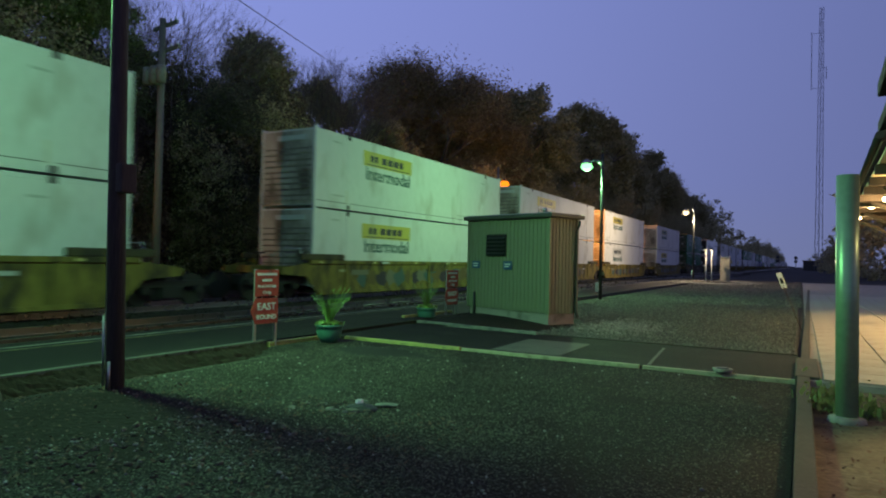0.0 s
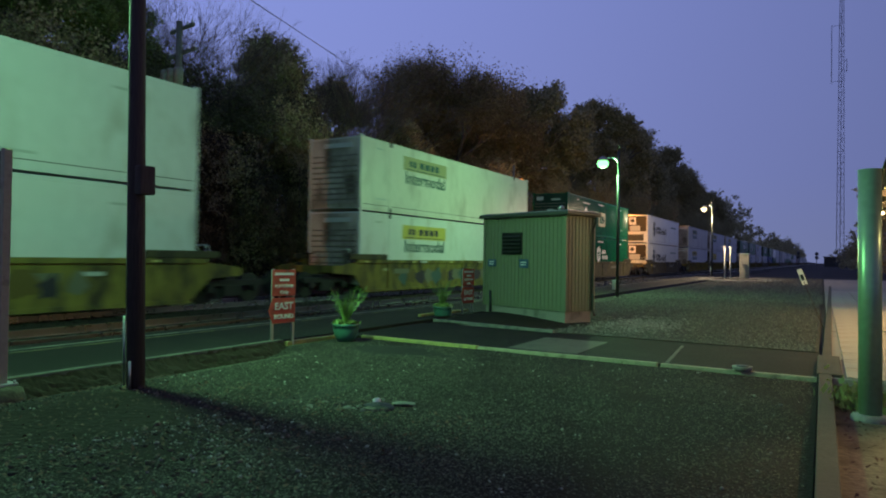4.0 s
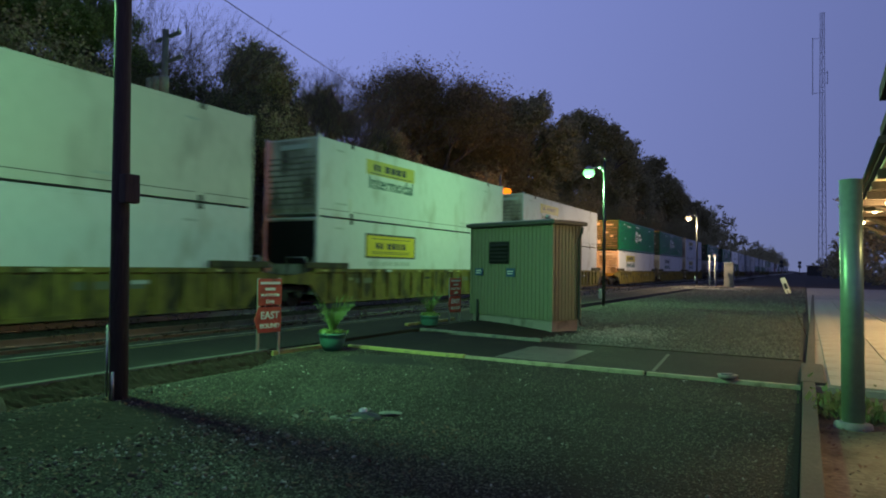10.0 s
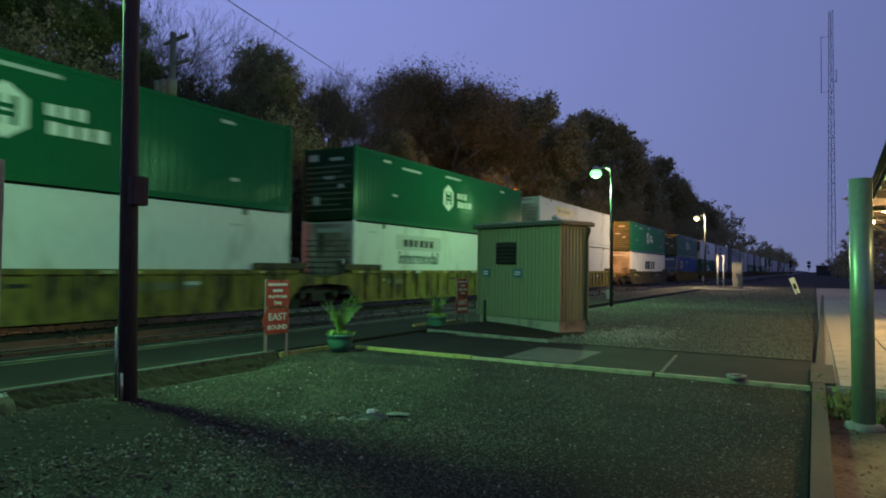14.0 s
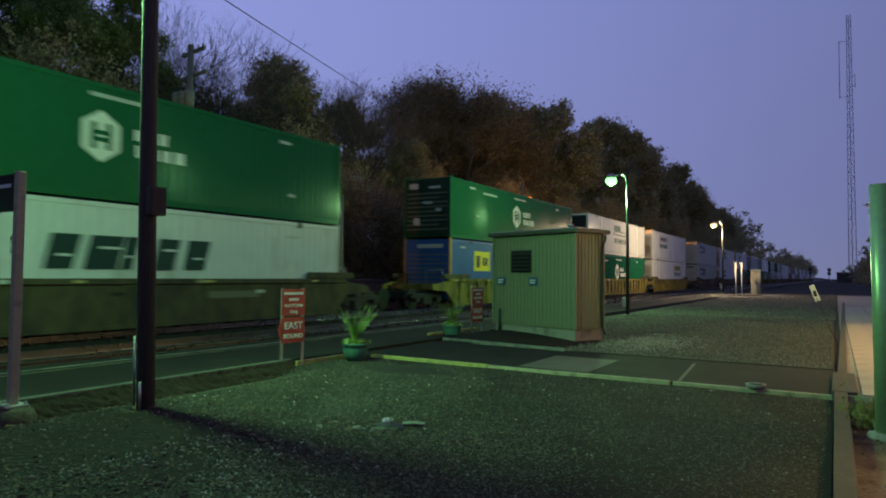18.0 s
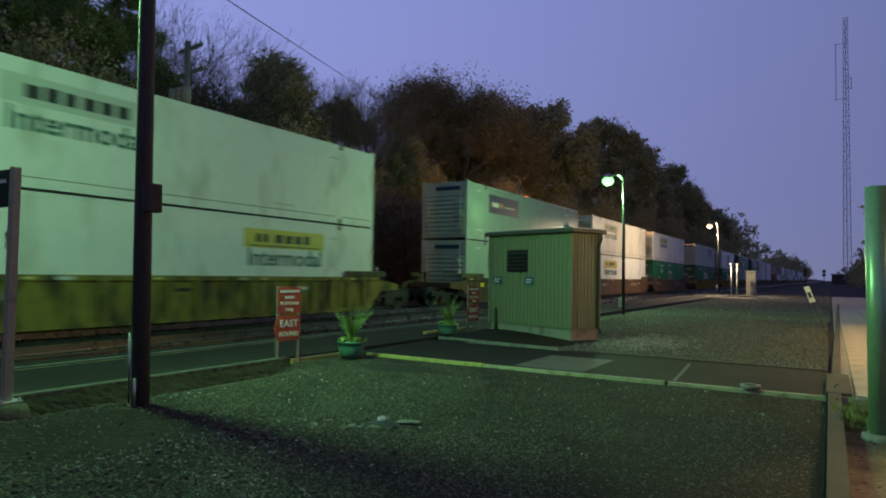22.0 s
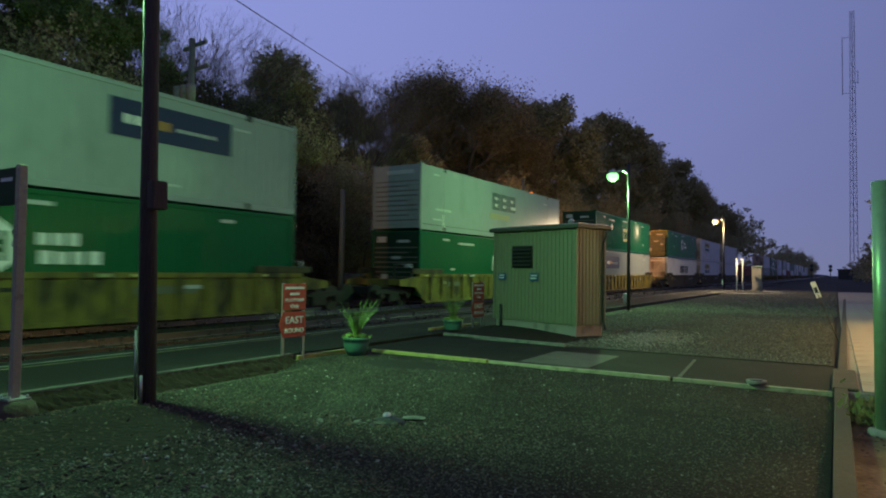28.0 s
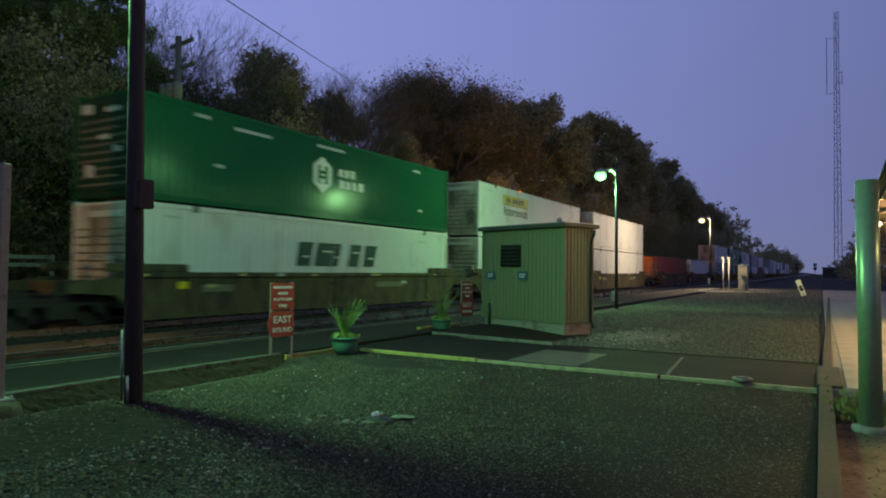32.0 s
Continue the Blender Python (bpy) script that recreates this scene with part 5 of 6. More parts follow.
def well_car(label, skin, ribbed_sides, graffiti=False):
    """A well car unit, centred at the origin, z = 0 at the rail head; side walls at x = +-1.40."""
    c = thing("well_car", pose(0, 0, -200), label, "rail car", "well cars")
    hl = 8.35
    for sx in (1, -1):
        x0, x1 = (1.34, 1.40) if sx > 0 else (-1.40, -1.34)
        bm = bmesh.new()
        outline = [(-hl + 0.5, 0.16), (hl - 0.5, 0.16), (hl + 0.15, 0.78), (hl + 1.35, 0.86), (hl + 1.35, 1.08), (hl + 0.2, 1.24), (-hl - 0.2, 1.24), (-hl - 1.35, 1.08), (-hl - 1.35, 0.86), (-hl - 0.15, 0.78)]
        inner, outer = [bm.verts.new((x0, y, z)) for y, z in outline], [bm.verts.new((x1, y, z)) for y, z in outline]
        bm.faces.new(outer)
        bm.faces.new(inner[::-1])
        for k in range(10):
            bm.faces.new((inner[k], inner[(k + 1) % 10], outer[(k + 1) % 10], outer[k]))
        side = part("side_wall", bm, skin, c)
        part("top_chord", boxes((x0 - 0.03 if sx > 0 else x0 - 0.07, x1 + 0.07 if sx > 0 else x1 + 0.03, -hl, hl, 1.22, 1.36), bevel=0.012), skin, c)
        part("bottom_chord", boxes((x0 - 0.05 if sx > 0 else x0 - 0.05, x1 + 0.05 if sx > 0 else x1 + 0.05, -hl + 0.5, hl - 0.5, 0.10, 0.22), bevel=0.012), skin, c)
        if ribbed_sides:
            for k in range(17 if sx > 0 else 0):
                y = -7.4 + 0.925 * k
                part("rib", boxes((x1 if sx > 0 else x0 - 0.09, x1 + 0.09 if sx > 0 else x0, y - 0.075, y + 0.075, 0.2, 1.24), bevel=0.008), skin, side)
        else:
            for k in range(3):
                y = -6.2 + 6.2 * k
                part("rib", boxes((x1 if sx > 0 else x0 - 0.04, x1 + 0.04 if sx > 0 else x0, y - 0.12, y + 0.12, 0.2, 1.24), bevel=0.008), skin, side)
        for y in (-7.6, 7.6):
            part("reinforcement", boxes((x0, x1 + 0.05, y - 1.2, y + 1.2, 1.36, 1.58) if sx > 0 else (x0 - 0.05, x1, y - 1.2, y + 1.2, 1.36, 1.58), bevel=0.04), W_DARK, c, "dark raised end of the side wall")
        rnd = random.Random(len(label))
        for k in range(5 if sx > 0 else 0):
            y, w = -6.0 + 2.6 * k + rnd.uniform(-0.8, 0.8), rnd.uniform(0.25, 0.6)
            part("side_marking", boxes((x1, x1 + 0.075 if k % 2 else x1 + 0.006, y, y + w, 1.24 if k % 2 else 0.92, 1.33 if k % 2 else 1.02)), (P_OLIVE, P_MARK, W_GRIME)[k % 3], side, "small worn marking")
        if sx > 0:
            for y in (-7.9, -4.6, -1.4, 2.3, 6.6):
                part("reflector", boxes((x1, x1 + 0.076, y, y + 0.22, 1.255, 1.315)), P_REFLECT, side, "small pale yellow reflector")
            for y, w in ((-5.9, 1.1), (2.4, 1.9)):
                part("number_mark", boxes((x1, x1 + 0.005, y, y + w, 0.80, 1.0)), GRAFFITI[1], side, "faded pale number mark")
            if skin is not W_YELLOW:
                part("yellow_plate", boxes((x1, x1 + 0.006, -6.70, -6.38, 0.90, 1.10)), P_YELLOW, side, "small yellow plate")
        if graffiti and sx > 0:
            rnd = random.Random(7)
            for k in range(16):
                y, w = -5.2 + 0.66 * k, rnd.uniform(0.3, 0.7)
                bm = bmesh.new()
                n = 11
                ring = [bm.verts.new((1.404 + 0.0006 * k, y + w * math.cos(2 * math.pi * i / n) * rnd.uniform(0.55, 1.0), 0.68 + 0.40 * math.sin(2 * math.pi * i / n) * rnd.uniform(0.4, 1.1))) for i in range(n)]
                bm.faces.new(ring)
                part("graffiti_patch", bm, GRAFFITI[(k * 7) % 4], side, "faded graffiti patch")
    part("floor", boxes((-1.36, 1.36, -7.6, 7.6, 0.16, 0.24)), W_GRIME, c)
    for sy in (-1, 1):
        bm = bmesh.new()
        ya, yb = (hl - 0.6, hl + 0.95) if sy > 0 else (-hl - 0.95, -hl + 0.6)
        box(bm, -1.15, 1.15, ya, yb, 0.86, 1.12, bevel=0.02)
        box(bm, -0.45, 0.45, ya - 0.1, yb + 0.1, 0.62, 0.88, bevel=0.02)
        part("end_platform", bm, skin, c)
        part("end_rail", tube(bmesh.new(), [(1.2, sy * (hl + 0.2), 0.9), (1.2, sy * (hl + 0.2), 1.75), (0.3, sy * (hl + 0.2), 1.75), (0.3, sy * (hl + 0.2), 1.1)], 0.025, 6), M_GALV, c)
        part("brake_wheel", lathe(bmesh.new(), [(0.05, 1.1), (0.05, 1.55), (0.24, 1.56), (0.24, 1.59), (0.04, 1.6)], 12, (-0.7, sy * (hl + 0.35))), W_GRIME, c)
    return c


def truck(label):
    t = thing("rail_truck", pose(0, 0, -200), label, "rail truck", "well car trucks")
    for sx in (-1, 1):
        x = sx * 1.0
        bm = bmesh.new()
        box(bm, x - 0.08, x + 0.08, -1.25, 1.25, 0.52, 0.72, bevel=0.03)
        box(bm, x - 0.09, x + 0.09, -0.35, 0.35, 0.22, 0.56, bevel=0.03)
        part("side_frame", bm, W_GRIME, t)
        for y in (-0.88, 0.88):
            part("bearing_cap", tube(bmesh.new(), [(x, y, 0.46), (x + sx * 0.16, y, 0.46)], 0.13, 10), W_GRIME, t)
            part("wheel", tube(bmesh.new(), [(sx * 0.70, y, 0.455), (sx * 0.82, y, 0.455)], [0.46, 0.455], 22), W_GRIME, t)
            part("spring", tube(bmesh.new(), [(x, 0.14 if y > 0 else -0.14, 0.3), (x, 0.14 if y > 0 else -0.14, 0.5)], 0.07, 8), W_GRIME, t)
    part("bolster", boxes((-1.0, 1.0, -0.2, 0.2, 0.45, 0.8), bevel=0.03), W_GRIME, t)
    return t


CARS = {
    "rib": well_car("dirty yellow well car with ribbed sides", W_YELLOW, True),
    "tag": well_car("dirty yellow well car with graffiti on its smooth sides", W_YELLOW, False, True),
    "brn": well_car("brown well car with smooth sides", W_BROWN, False),
    "drk": well_car("grimy olive well car with smooth sides", W_DARK, False),
}
TRUCK = truck("greasy black two-axle rail truck")

# near end of each stack along the track at the start, car, lower and upper container
STACKS = [
    (-5.6, "tag", "jy", "jy"), (17.75, "tag", "jy", "jy"), (37.0, "tag", "js", "jy"), (56.5, "tag", "jg", "jy"),
    (80.1, "tag", "jy", "jo"), (103.3, "drk", "hub", "emp"), (127.0, "drk", "cre", "cre"), (150.0, "rib", "jy", "jo"),
    (169.3, "rib", "js", "jy"), (188.6, "rib", "js", "jy"), (212.0, "rib", "jy", "hub"), (231.6, "rib", "jg", "hub"),
    (250.8, "rib", "jy", "jy"), (274.3, "drk", "swf", "hub"), (298.3, "rib", "emc", "hub"), (317.8, "rib", "hub", "pri"),
    (337.1, "rib", "jyf", "jg"), (360.8, "brn", "fed", "fed"), (380.3, "brn", "jy", "jo"), (399.6, "brn", "emp", "jp"),
    (423.5, "rib", "hub", "fedf"), (447.2, "rib", "hub", "abf"), (470.8, "rib", "fed", "emp"), (494.9, "drk", "swf", "hub"),
    (514.3, "drk", "jy", "jy"), (533.7, "drk", "wht", "wht"), (557.4, "brn", "red", None), (576.8, "brn", "wht", None),
    (600.4, "rib", "fed", "wht"), (619.8, "rib", "hub", "hub"), (643.4, "rib", "wht", "jy"), (667.0, "tag", "wht", "fed"),
    (686.4, "tag", "red", "wht"), (710.0, "rib", "wht", None), (733.6, "rib", "fed", "fed"), (753.0, "rib", "wht", "wht"),
    (776.6, "drk", "hub", "wht"), (800.2, "drk", "wht", "wht"), (819.6, "drk", "wht", "hub"), (843.2, "rib", "wht", "wht"), (866.8, "rib", "wht", "jy"),
]
TRAIN = []


def couple():
    """Sets a well car, its trucks and its containers down for every stack; the list keeps each with its place."""
    used = set()

    def put(source, key, y, z):
        if key in used:
            ob = copy_thing(source, pose(TRACK_X, y, z))
        else:
            ob, _ = source, used.add(key)
            ob.matrix_basis = pose(TRACK_X, y, z)
        TRAIN.append((ob, y, z))

    last_end = None
    for n, (y0, car, low, high) in enumerate(STACKS):
        mid = y0 + L53 / 2
        put(CARS[car], car, mid, 0.10)
        put(KINDS[low], low, mid, 0.47)
        if high:
            put(KINDS[high], high, mid, 0.47 + H53 + 0.06)
        following = STACKS[n + 1][0] if n + 1 < len(STACKS) else y0 + 23.5
        gap = following - (y0 + L53)
        if gap < 4.5:
            put(TRUCK, "truck", y0 + L53 + gap / 2, 0.10)
        else:
            put(TRUCK, "truck", y0 + L53 + 1.55, 0.10)
            put(TRUCK, "truck", following - 1.55, 0.10)
    for source in (*CARS.values(), *KINDS.values()):
        if source.location.z < -100:
            for o in (*source.children_recursive, source):
                bpy.data.objects.remove(o)


couple()

# ---------------------------------------------------------------- trees


def leaf_cloud(name, blobs, count, size, mat, seed, squash=1.0, clump=0.55):
    """Leaves in ragged clumps on twigs, the clumps scattered through and beyond the skins of the blobs (x, y, z, r)."""
    rng = np.random.default_rng(seed)
    per = 40
    clumps = max(1, count // per)
    count = clumps * per
    w = np.array([b[3] ** 2 for b in blobs])
    b = np.array(blobs)[rng.choice(len(blobs), clumps, p=w / w.sum())]
    d = rng.normal(size=(clumps, 3))
    d /= np.linalg.norm(d, axis=1)[:, None]
    r = b[:, 3] * (rng.random(clumps) ** 0.5) * np.clip(1 + 0.24 * rng.normal(size=clumps), 0.5, 1.22)
    centre = b[:, :3] + d * r[:, None] * np.array([1, 1, squash])
    spread = clump * rng.uniform(0.35, 1.0, clumps)
    twig = rng.normal(size=(clumps, 3)) * np.array([1, 1, 0.7]) + d * 0.8
    twig /= np.linalg.norm(twig, axis=1)[:, None]
    along = rng.normal(size=count) * 0.75
    centre, spread, twig = np.repeat(centre, per, 0), np.repeat(spread, per), np.repeat(twig, per, 0)
    c = centre + spread[:, None] * (twig * along[:, None] + 0.38 * rng.normal(size=(count, 3)))
    u = rng.normal(size=(count, 3))
    u /= np.linalg.norm(u, axis=1)[:, None]
    v = np.cross(u, rng.normal(size=(count, 3)))
    v /= np.linalg.norm(v, axis=1)[:, None]
    s = size * rng.uniform(0.5, 1.3, count)[:, None]
    return quads(name, np.stack([c - u * s, c + v * s * 0.55, c + u * s, c - v * s * 0.55], 1), mat)


def limbs(bm, start, direction, length, radius, depth, rnd, spread=0.55, twigs=None):
    """Branches that fork, drawn as tapered tubes."""
    mid = Vector(start) + Vector(direction) * length * 0.5 + Vector((rnd.uniform(-1, 1), rnd.uniform(-1, 1), rnd.uniform(-0.3, 0.6))) * length * 0.07
    end = Vector(start) + Vector(direction) * length
    tube(bm, [start, mid, end], [radius, radius * 0.8, radius * 0.6], 6 if depth > 2 else 4, False)
    if twigs is not None:
        twigs.append(end)
    if depth == 0:
        return
    for k in range(rnd.choice((2, 3) if depth > 1 else (2, 2, 3))):
        d = (Vector(direction) + Vector((rnd.uniform(-1, 1), rnd.uniform(-1, 1), rnd.uniform(-0.35, 0.75))) * spread).normalized()
        limbs(bm, end, d, length * rnd.uniform(0.62, 0.82), radius * 0.62, depth - 1, rnd, spread, twigs)


def leafy_tree(name, label, height, radius, mat, leaves, seed, size=0.34, lobes=34):
    rnd = random.Random(seed)
    t = thing(name, pose(0, 0, 0), label, "tree", "trees behind the track")
    bm = bmesh.new()
    tips = []
    limbs(bm, (0, 0, -0.5), (0.03, 0.02, 1), height * 0.31, radius * 0.045 + 0.09, 3, rnd, 0.75, tips)
    part("trunk", bm, M_BARK, t)
    blobs = []
    for k in range(lobes):
        a, e = rnd.uniform(0, 6.283), rnd.uniform(-0.55, 1.0)
        rr = radius * (0.72 if e < 0.7 else 0.5) * rnd.uniform(0.35, 1.05) * math.sqrt(max(0.08, 1 - 0.75 * e * e))
        blobs.append((rr * math.cos(a), rr * math.sin(a), height * 0.60 + e * height * 0.32, radius * rnd.uniform(0.3, 1.0) / lobes ** 0.32))
    part("crown", leaf_cloud("crown", blobs, leaves, size, mat, seed, 1.0, radius * 0.075 + 0.15), mat, t, "uneven leafy crown")
    return t


def conifer(label, height, radius, seed):
    rnd = random.Random(seed)
    t = thing("conifer", pose(0, 0, 0), label, "tree", "trees behind the track")
    part("trunk", tube(bmesh.new(), [(0, 0, -0.5), (0.1, 0, height * 0.6), (0, 0, height)], [0.32, 0.18, 0.03], 8), M_BARK, t)
    blobs = []
    for k in range(70):
        f = rnd.uniform(0.08, 1.0)
        r = radius * (1.04 - f) * rnd.uniform(0.3, 1.0)
        a = rnd.uniform(0, 6.283)
        blobs.append((r * math.cos(a), r * math.sin(a), f * height, 0.35 + 0.85 * (1 - f) * rnd.uniform(0.6, 1.2)))
    part("crown", leaf_cloud("crown", blobs, 150000, 0.055, M_FIR, seed, 0.7, 0.4), M_FIR, t, "dense needled crown")
    return t


def bare_tree(label, height, seed):
    rnd = random.Random(seed)
    t = thing("bare_tree", pose(0, 0, 0), label, "tree", "trees behind the track")
    fork = Vector((0.02, 0.03, 1)) * height * 0.25 + Vector((0, 0, -0.5))
    part("trunk", tube(bmesh.new(), [(0, 0, -0.5), fork * 0.5 + Vector((0.06, 0, 0)), fork], [0.17, 0.14, 0.11], 8), M_BARK, t)
    for k in range(3):
        bm = bmesh.new()
        a = 2.1 * k + rnd.uniform(-0.4, 0.4)
        limbs(bm, fork - Vector((0, 0, 0.05)), Vector((0.32 * math.cos(a), 0.32 * math.sin(a), 1)).normalized(), height * 0.21, 0.085, 7, rnd, 0.55)
        part("branch", bm, M_BARK, t, "bare grey branches")
    return t


def thicket(label, seed, mat, h=4.2, n=60000):
    rnd = random.Random(seed)
    t = thing("thicket", pose(0, 0, 0), label, "bush", "undergrowth behind the track")
    blobs = [(rnd.uniform(-1.8, 1.8), rnd.uniform(-4.5, 4.5), rnd.uniform(0.2, h), rnd.uniform(0.9, 1.7)) for k in range(26)]
    part("foliage", leaf_cloud("foliage", blobs, n, 0.05, mat, seed, 1.0, 0.4), mat, t, "tangled dark foliage")
    for k in range(3):
        x, y = rnd.uniform(-1.2, 1.2), -3.2 + 3.2 * k + rnd.uniform(-0.6, 0.6)
        part("stem", tube(bmesh.new(), [(x, y, -0.4), (x + 0.2, y + 0.15, h * 0.5), (x + 0.1, y + 0.3, h * 1.05)], [0.07, 0.05, 0.015], 6), M_BARK, t)
    return t


OAK = leafy_tree("oak_tree", "broad tree with brown autumn leaves", 20.0, 12.5, M_OAK_LEAF, 300000, 21, 0.10, 75)
DARK = leafy_tree("broadleaf_tree", "tall tree with thinning dark leaves", 20.0, 7.0, M_DARK_LEAF, 110000, 22, 0.15, 70)
SLIM = leafy_tree("broadleaf_tree", "slim tree with thin dark leaves", 15.0, 4.2, M_DARK_LEAF, 70000, 23, 0.085, 60)
FIR = conifer("tall dark green conifer", 18.0, 4.2, 24)
BARE = bare_tree("tall bare winter tree", 15.0, 25)
BARE2 = bare_tree("slender bare winter tree", 16.0, 29)
BRUSH = thicket("tangled brown undergrowth behind the track", 26, M_BRUSH)
WALL = thicket("tall tangle of ivy-clad saplings behind the track", 33, M_IVY, 8.2, 170000)
BRUSH2 = thicket("tangled dark green undergrowth behind the track", 27, M_DARK_LEAF, 5.0, 70000)


def plant(source, placed, *spots):
    for x, y, z, turn, scale in spots:
        m = pose(x, y, z, 0, 0, turn)
        if source in placed:
            ob = copy_thing(source, m)
        else:
            ob = source
            placed.add(source)
            ob.matrix_basis = m
        ob.scale = (scale, scale, scale)


PLACED = set()
plant(OAK, PLACED, (-37, 63, 1.6, 0, 1.11))
plant(DARK, PLACED, (-31, 77, 0.9, 40, 1.22), (-34, 70, 1.2, 130, 1.06), (-30, 97, 0.9, 100, 1.33), (-30, 116, 0.9, 200, 1.30), (-29, 138, 0.9, 290, 1.26), (-29, 160, 0.9, 20, 1.18), (-29, 184, 0.9, 70, 1.12), (-30, 208, 0.9, 170, 1.1), (-46, 80, 2.2, 77, 1.0))
plant(SLIM, PLACED, (-30, 29, 0.9, 0, 1.0), (-33, 32.5, 1.0, 120, 0.98), (-35, 41, 1.0, 200, 1.05), (-29, 42, 0.9, 300, 0.8), (-29, 25.4, 0.9, 60, 0.72), (-29.5, 22, 0.9, 10, 0.62))
plant(FIR, PLACED, (-27, 9.5, 0.9, 0, 1.0), (-29, 14.5, 0.9, 70, 1.08), (-26, 4.0, 0.9, 140, 0.95), (-31, 6.5, 1.0, 20, 1.15), (-28, -4, 0.9, 33, 1.0), (-26.5, 6.8, 0.9, 210, 1.05), (-25.5, 1.2, 0.9, 280, 1.0), (-30, 11.5, 1.0, 310, 1.12), (-27.5, 16.6, 0.9, 50, 1.06), (-26.5, 12.4, 0.9, 160, 1.1))
plant(BARE, PLACED, (-30, 21.5, 0.9, 0, 1.0), (-32, 23.5, 1.0, 90, 0.95), (-31, 19.5, 0.9, 200, 0.9), (-28, 20.2, 0.9, 310, 0.95), (-29, 22.8, 0.9, 30, 1.0), (-28.5, 25.0, 0.9, 150, 0.85))
plant(BARE2, PLACED, (-30, 36.5, 0.9, 0, 1.0), (-32, 39, 0.9, 140, 0.9), (-31, 34, 0.9, 200, 0.85), (-29, 34.8, 0.9, 70, 0.95), (-28.5, 37.6, 0.9, 260, 0.9))
spots_a, spots_b = [], []
for k in range(15):
    rnd_x, turn, sc = -23.5 - 1.5 * random.random() - (4.5 if k < 2 or 8 < k < 12 else 0), random.choice((0, 180)) + random.uniform(-12, 12), random.uniform(0.9, 1.35)
    (spots_a if k % 2 else spots_b).append((rnd_x, -8 + 6.2 * k, 0.5, turn, sc))
plant(BRUSH, PLACED, *spots_a)
plant(BRUSH2, PLACED, *spots_b, (-31.5, 48, 0.9, 10, 1.6), (-31, 62, 0.9, 10, 1.7), (-29.5, 74, 0.9, 10, 1.6), (-28, 30, 0.8, 10, 1.5), (-28, 18, 0.8, 10, 1.6), *[(-27, 84 + 14 * k, 0.8, 10 * (k % 3), 1.8) for k in range(8)])
plant(WALL, PLACED, *[(-25.6 - 0.8 * (k % 2), -7 + 6.4 * k, 0.6, 180 * (k % 2) + 5 * (k % 3), 1.0 + 0.1 * (k % 3)) for k in range(6)])
# far woods along the line
blobs = [(-31 + random.uniform(-3, 3), 190 + 9.5 * k + random.uniform(-3, 3), random.uniform(5, 19), random.uniform(4, 7.5)) for k in range(110)]
fw = new("far_woods", leaf_cloud("far_woods", blobs, 90000, 0.45, M_DARK_LEAF, 31, 1.0, 1.6))
tagged(fw, "distant dark woods along the railway", "woods", kind="stuff")
blobs = [(8 + random.uniform(-2, 4), 75 + 9.0 * k, random.uniform(1, 7.5), random.uniform(2.0, 3.6)) for k in range(28)]
rw = new("far_hedge", leaf_cloud("far_hedge", blobs, 24000, 0.25, M_DARK_LEAF, 32, 1.0, 0.8))
tagged(rw, "dark trees beyond the station", "woods", kind="stuff")

# ---------------------------------------------------------------- gravel and litter


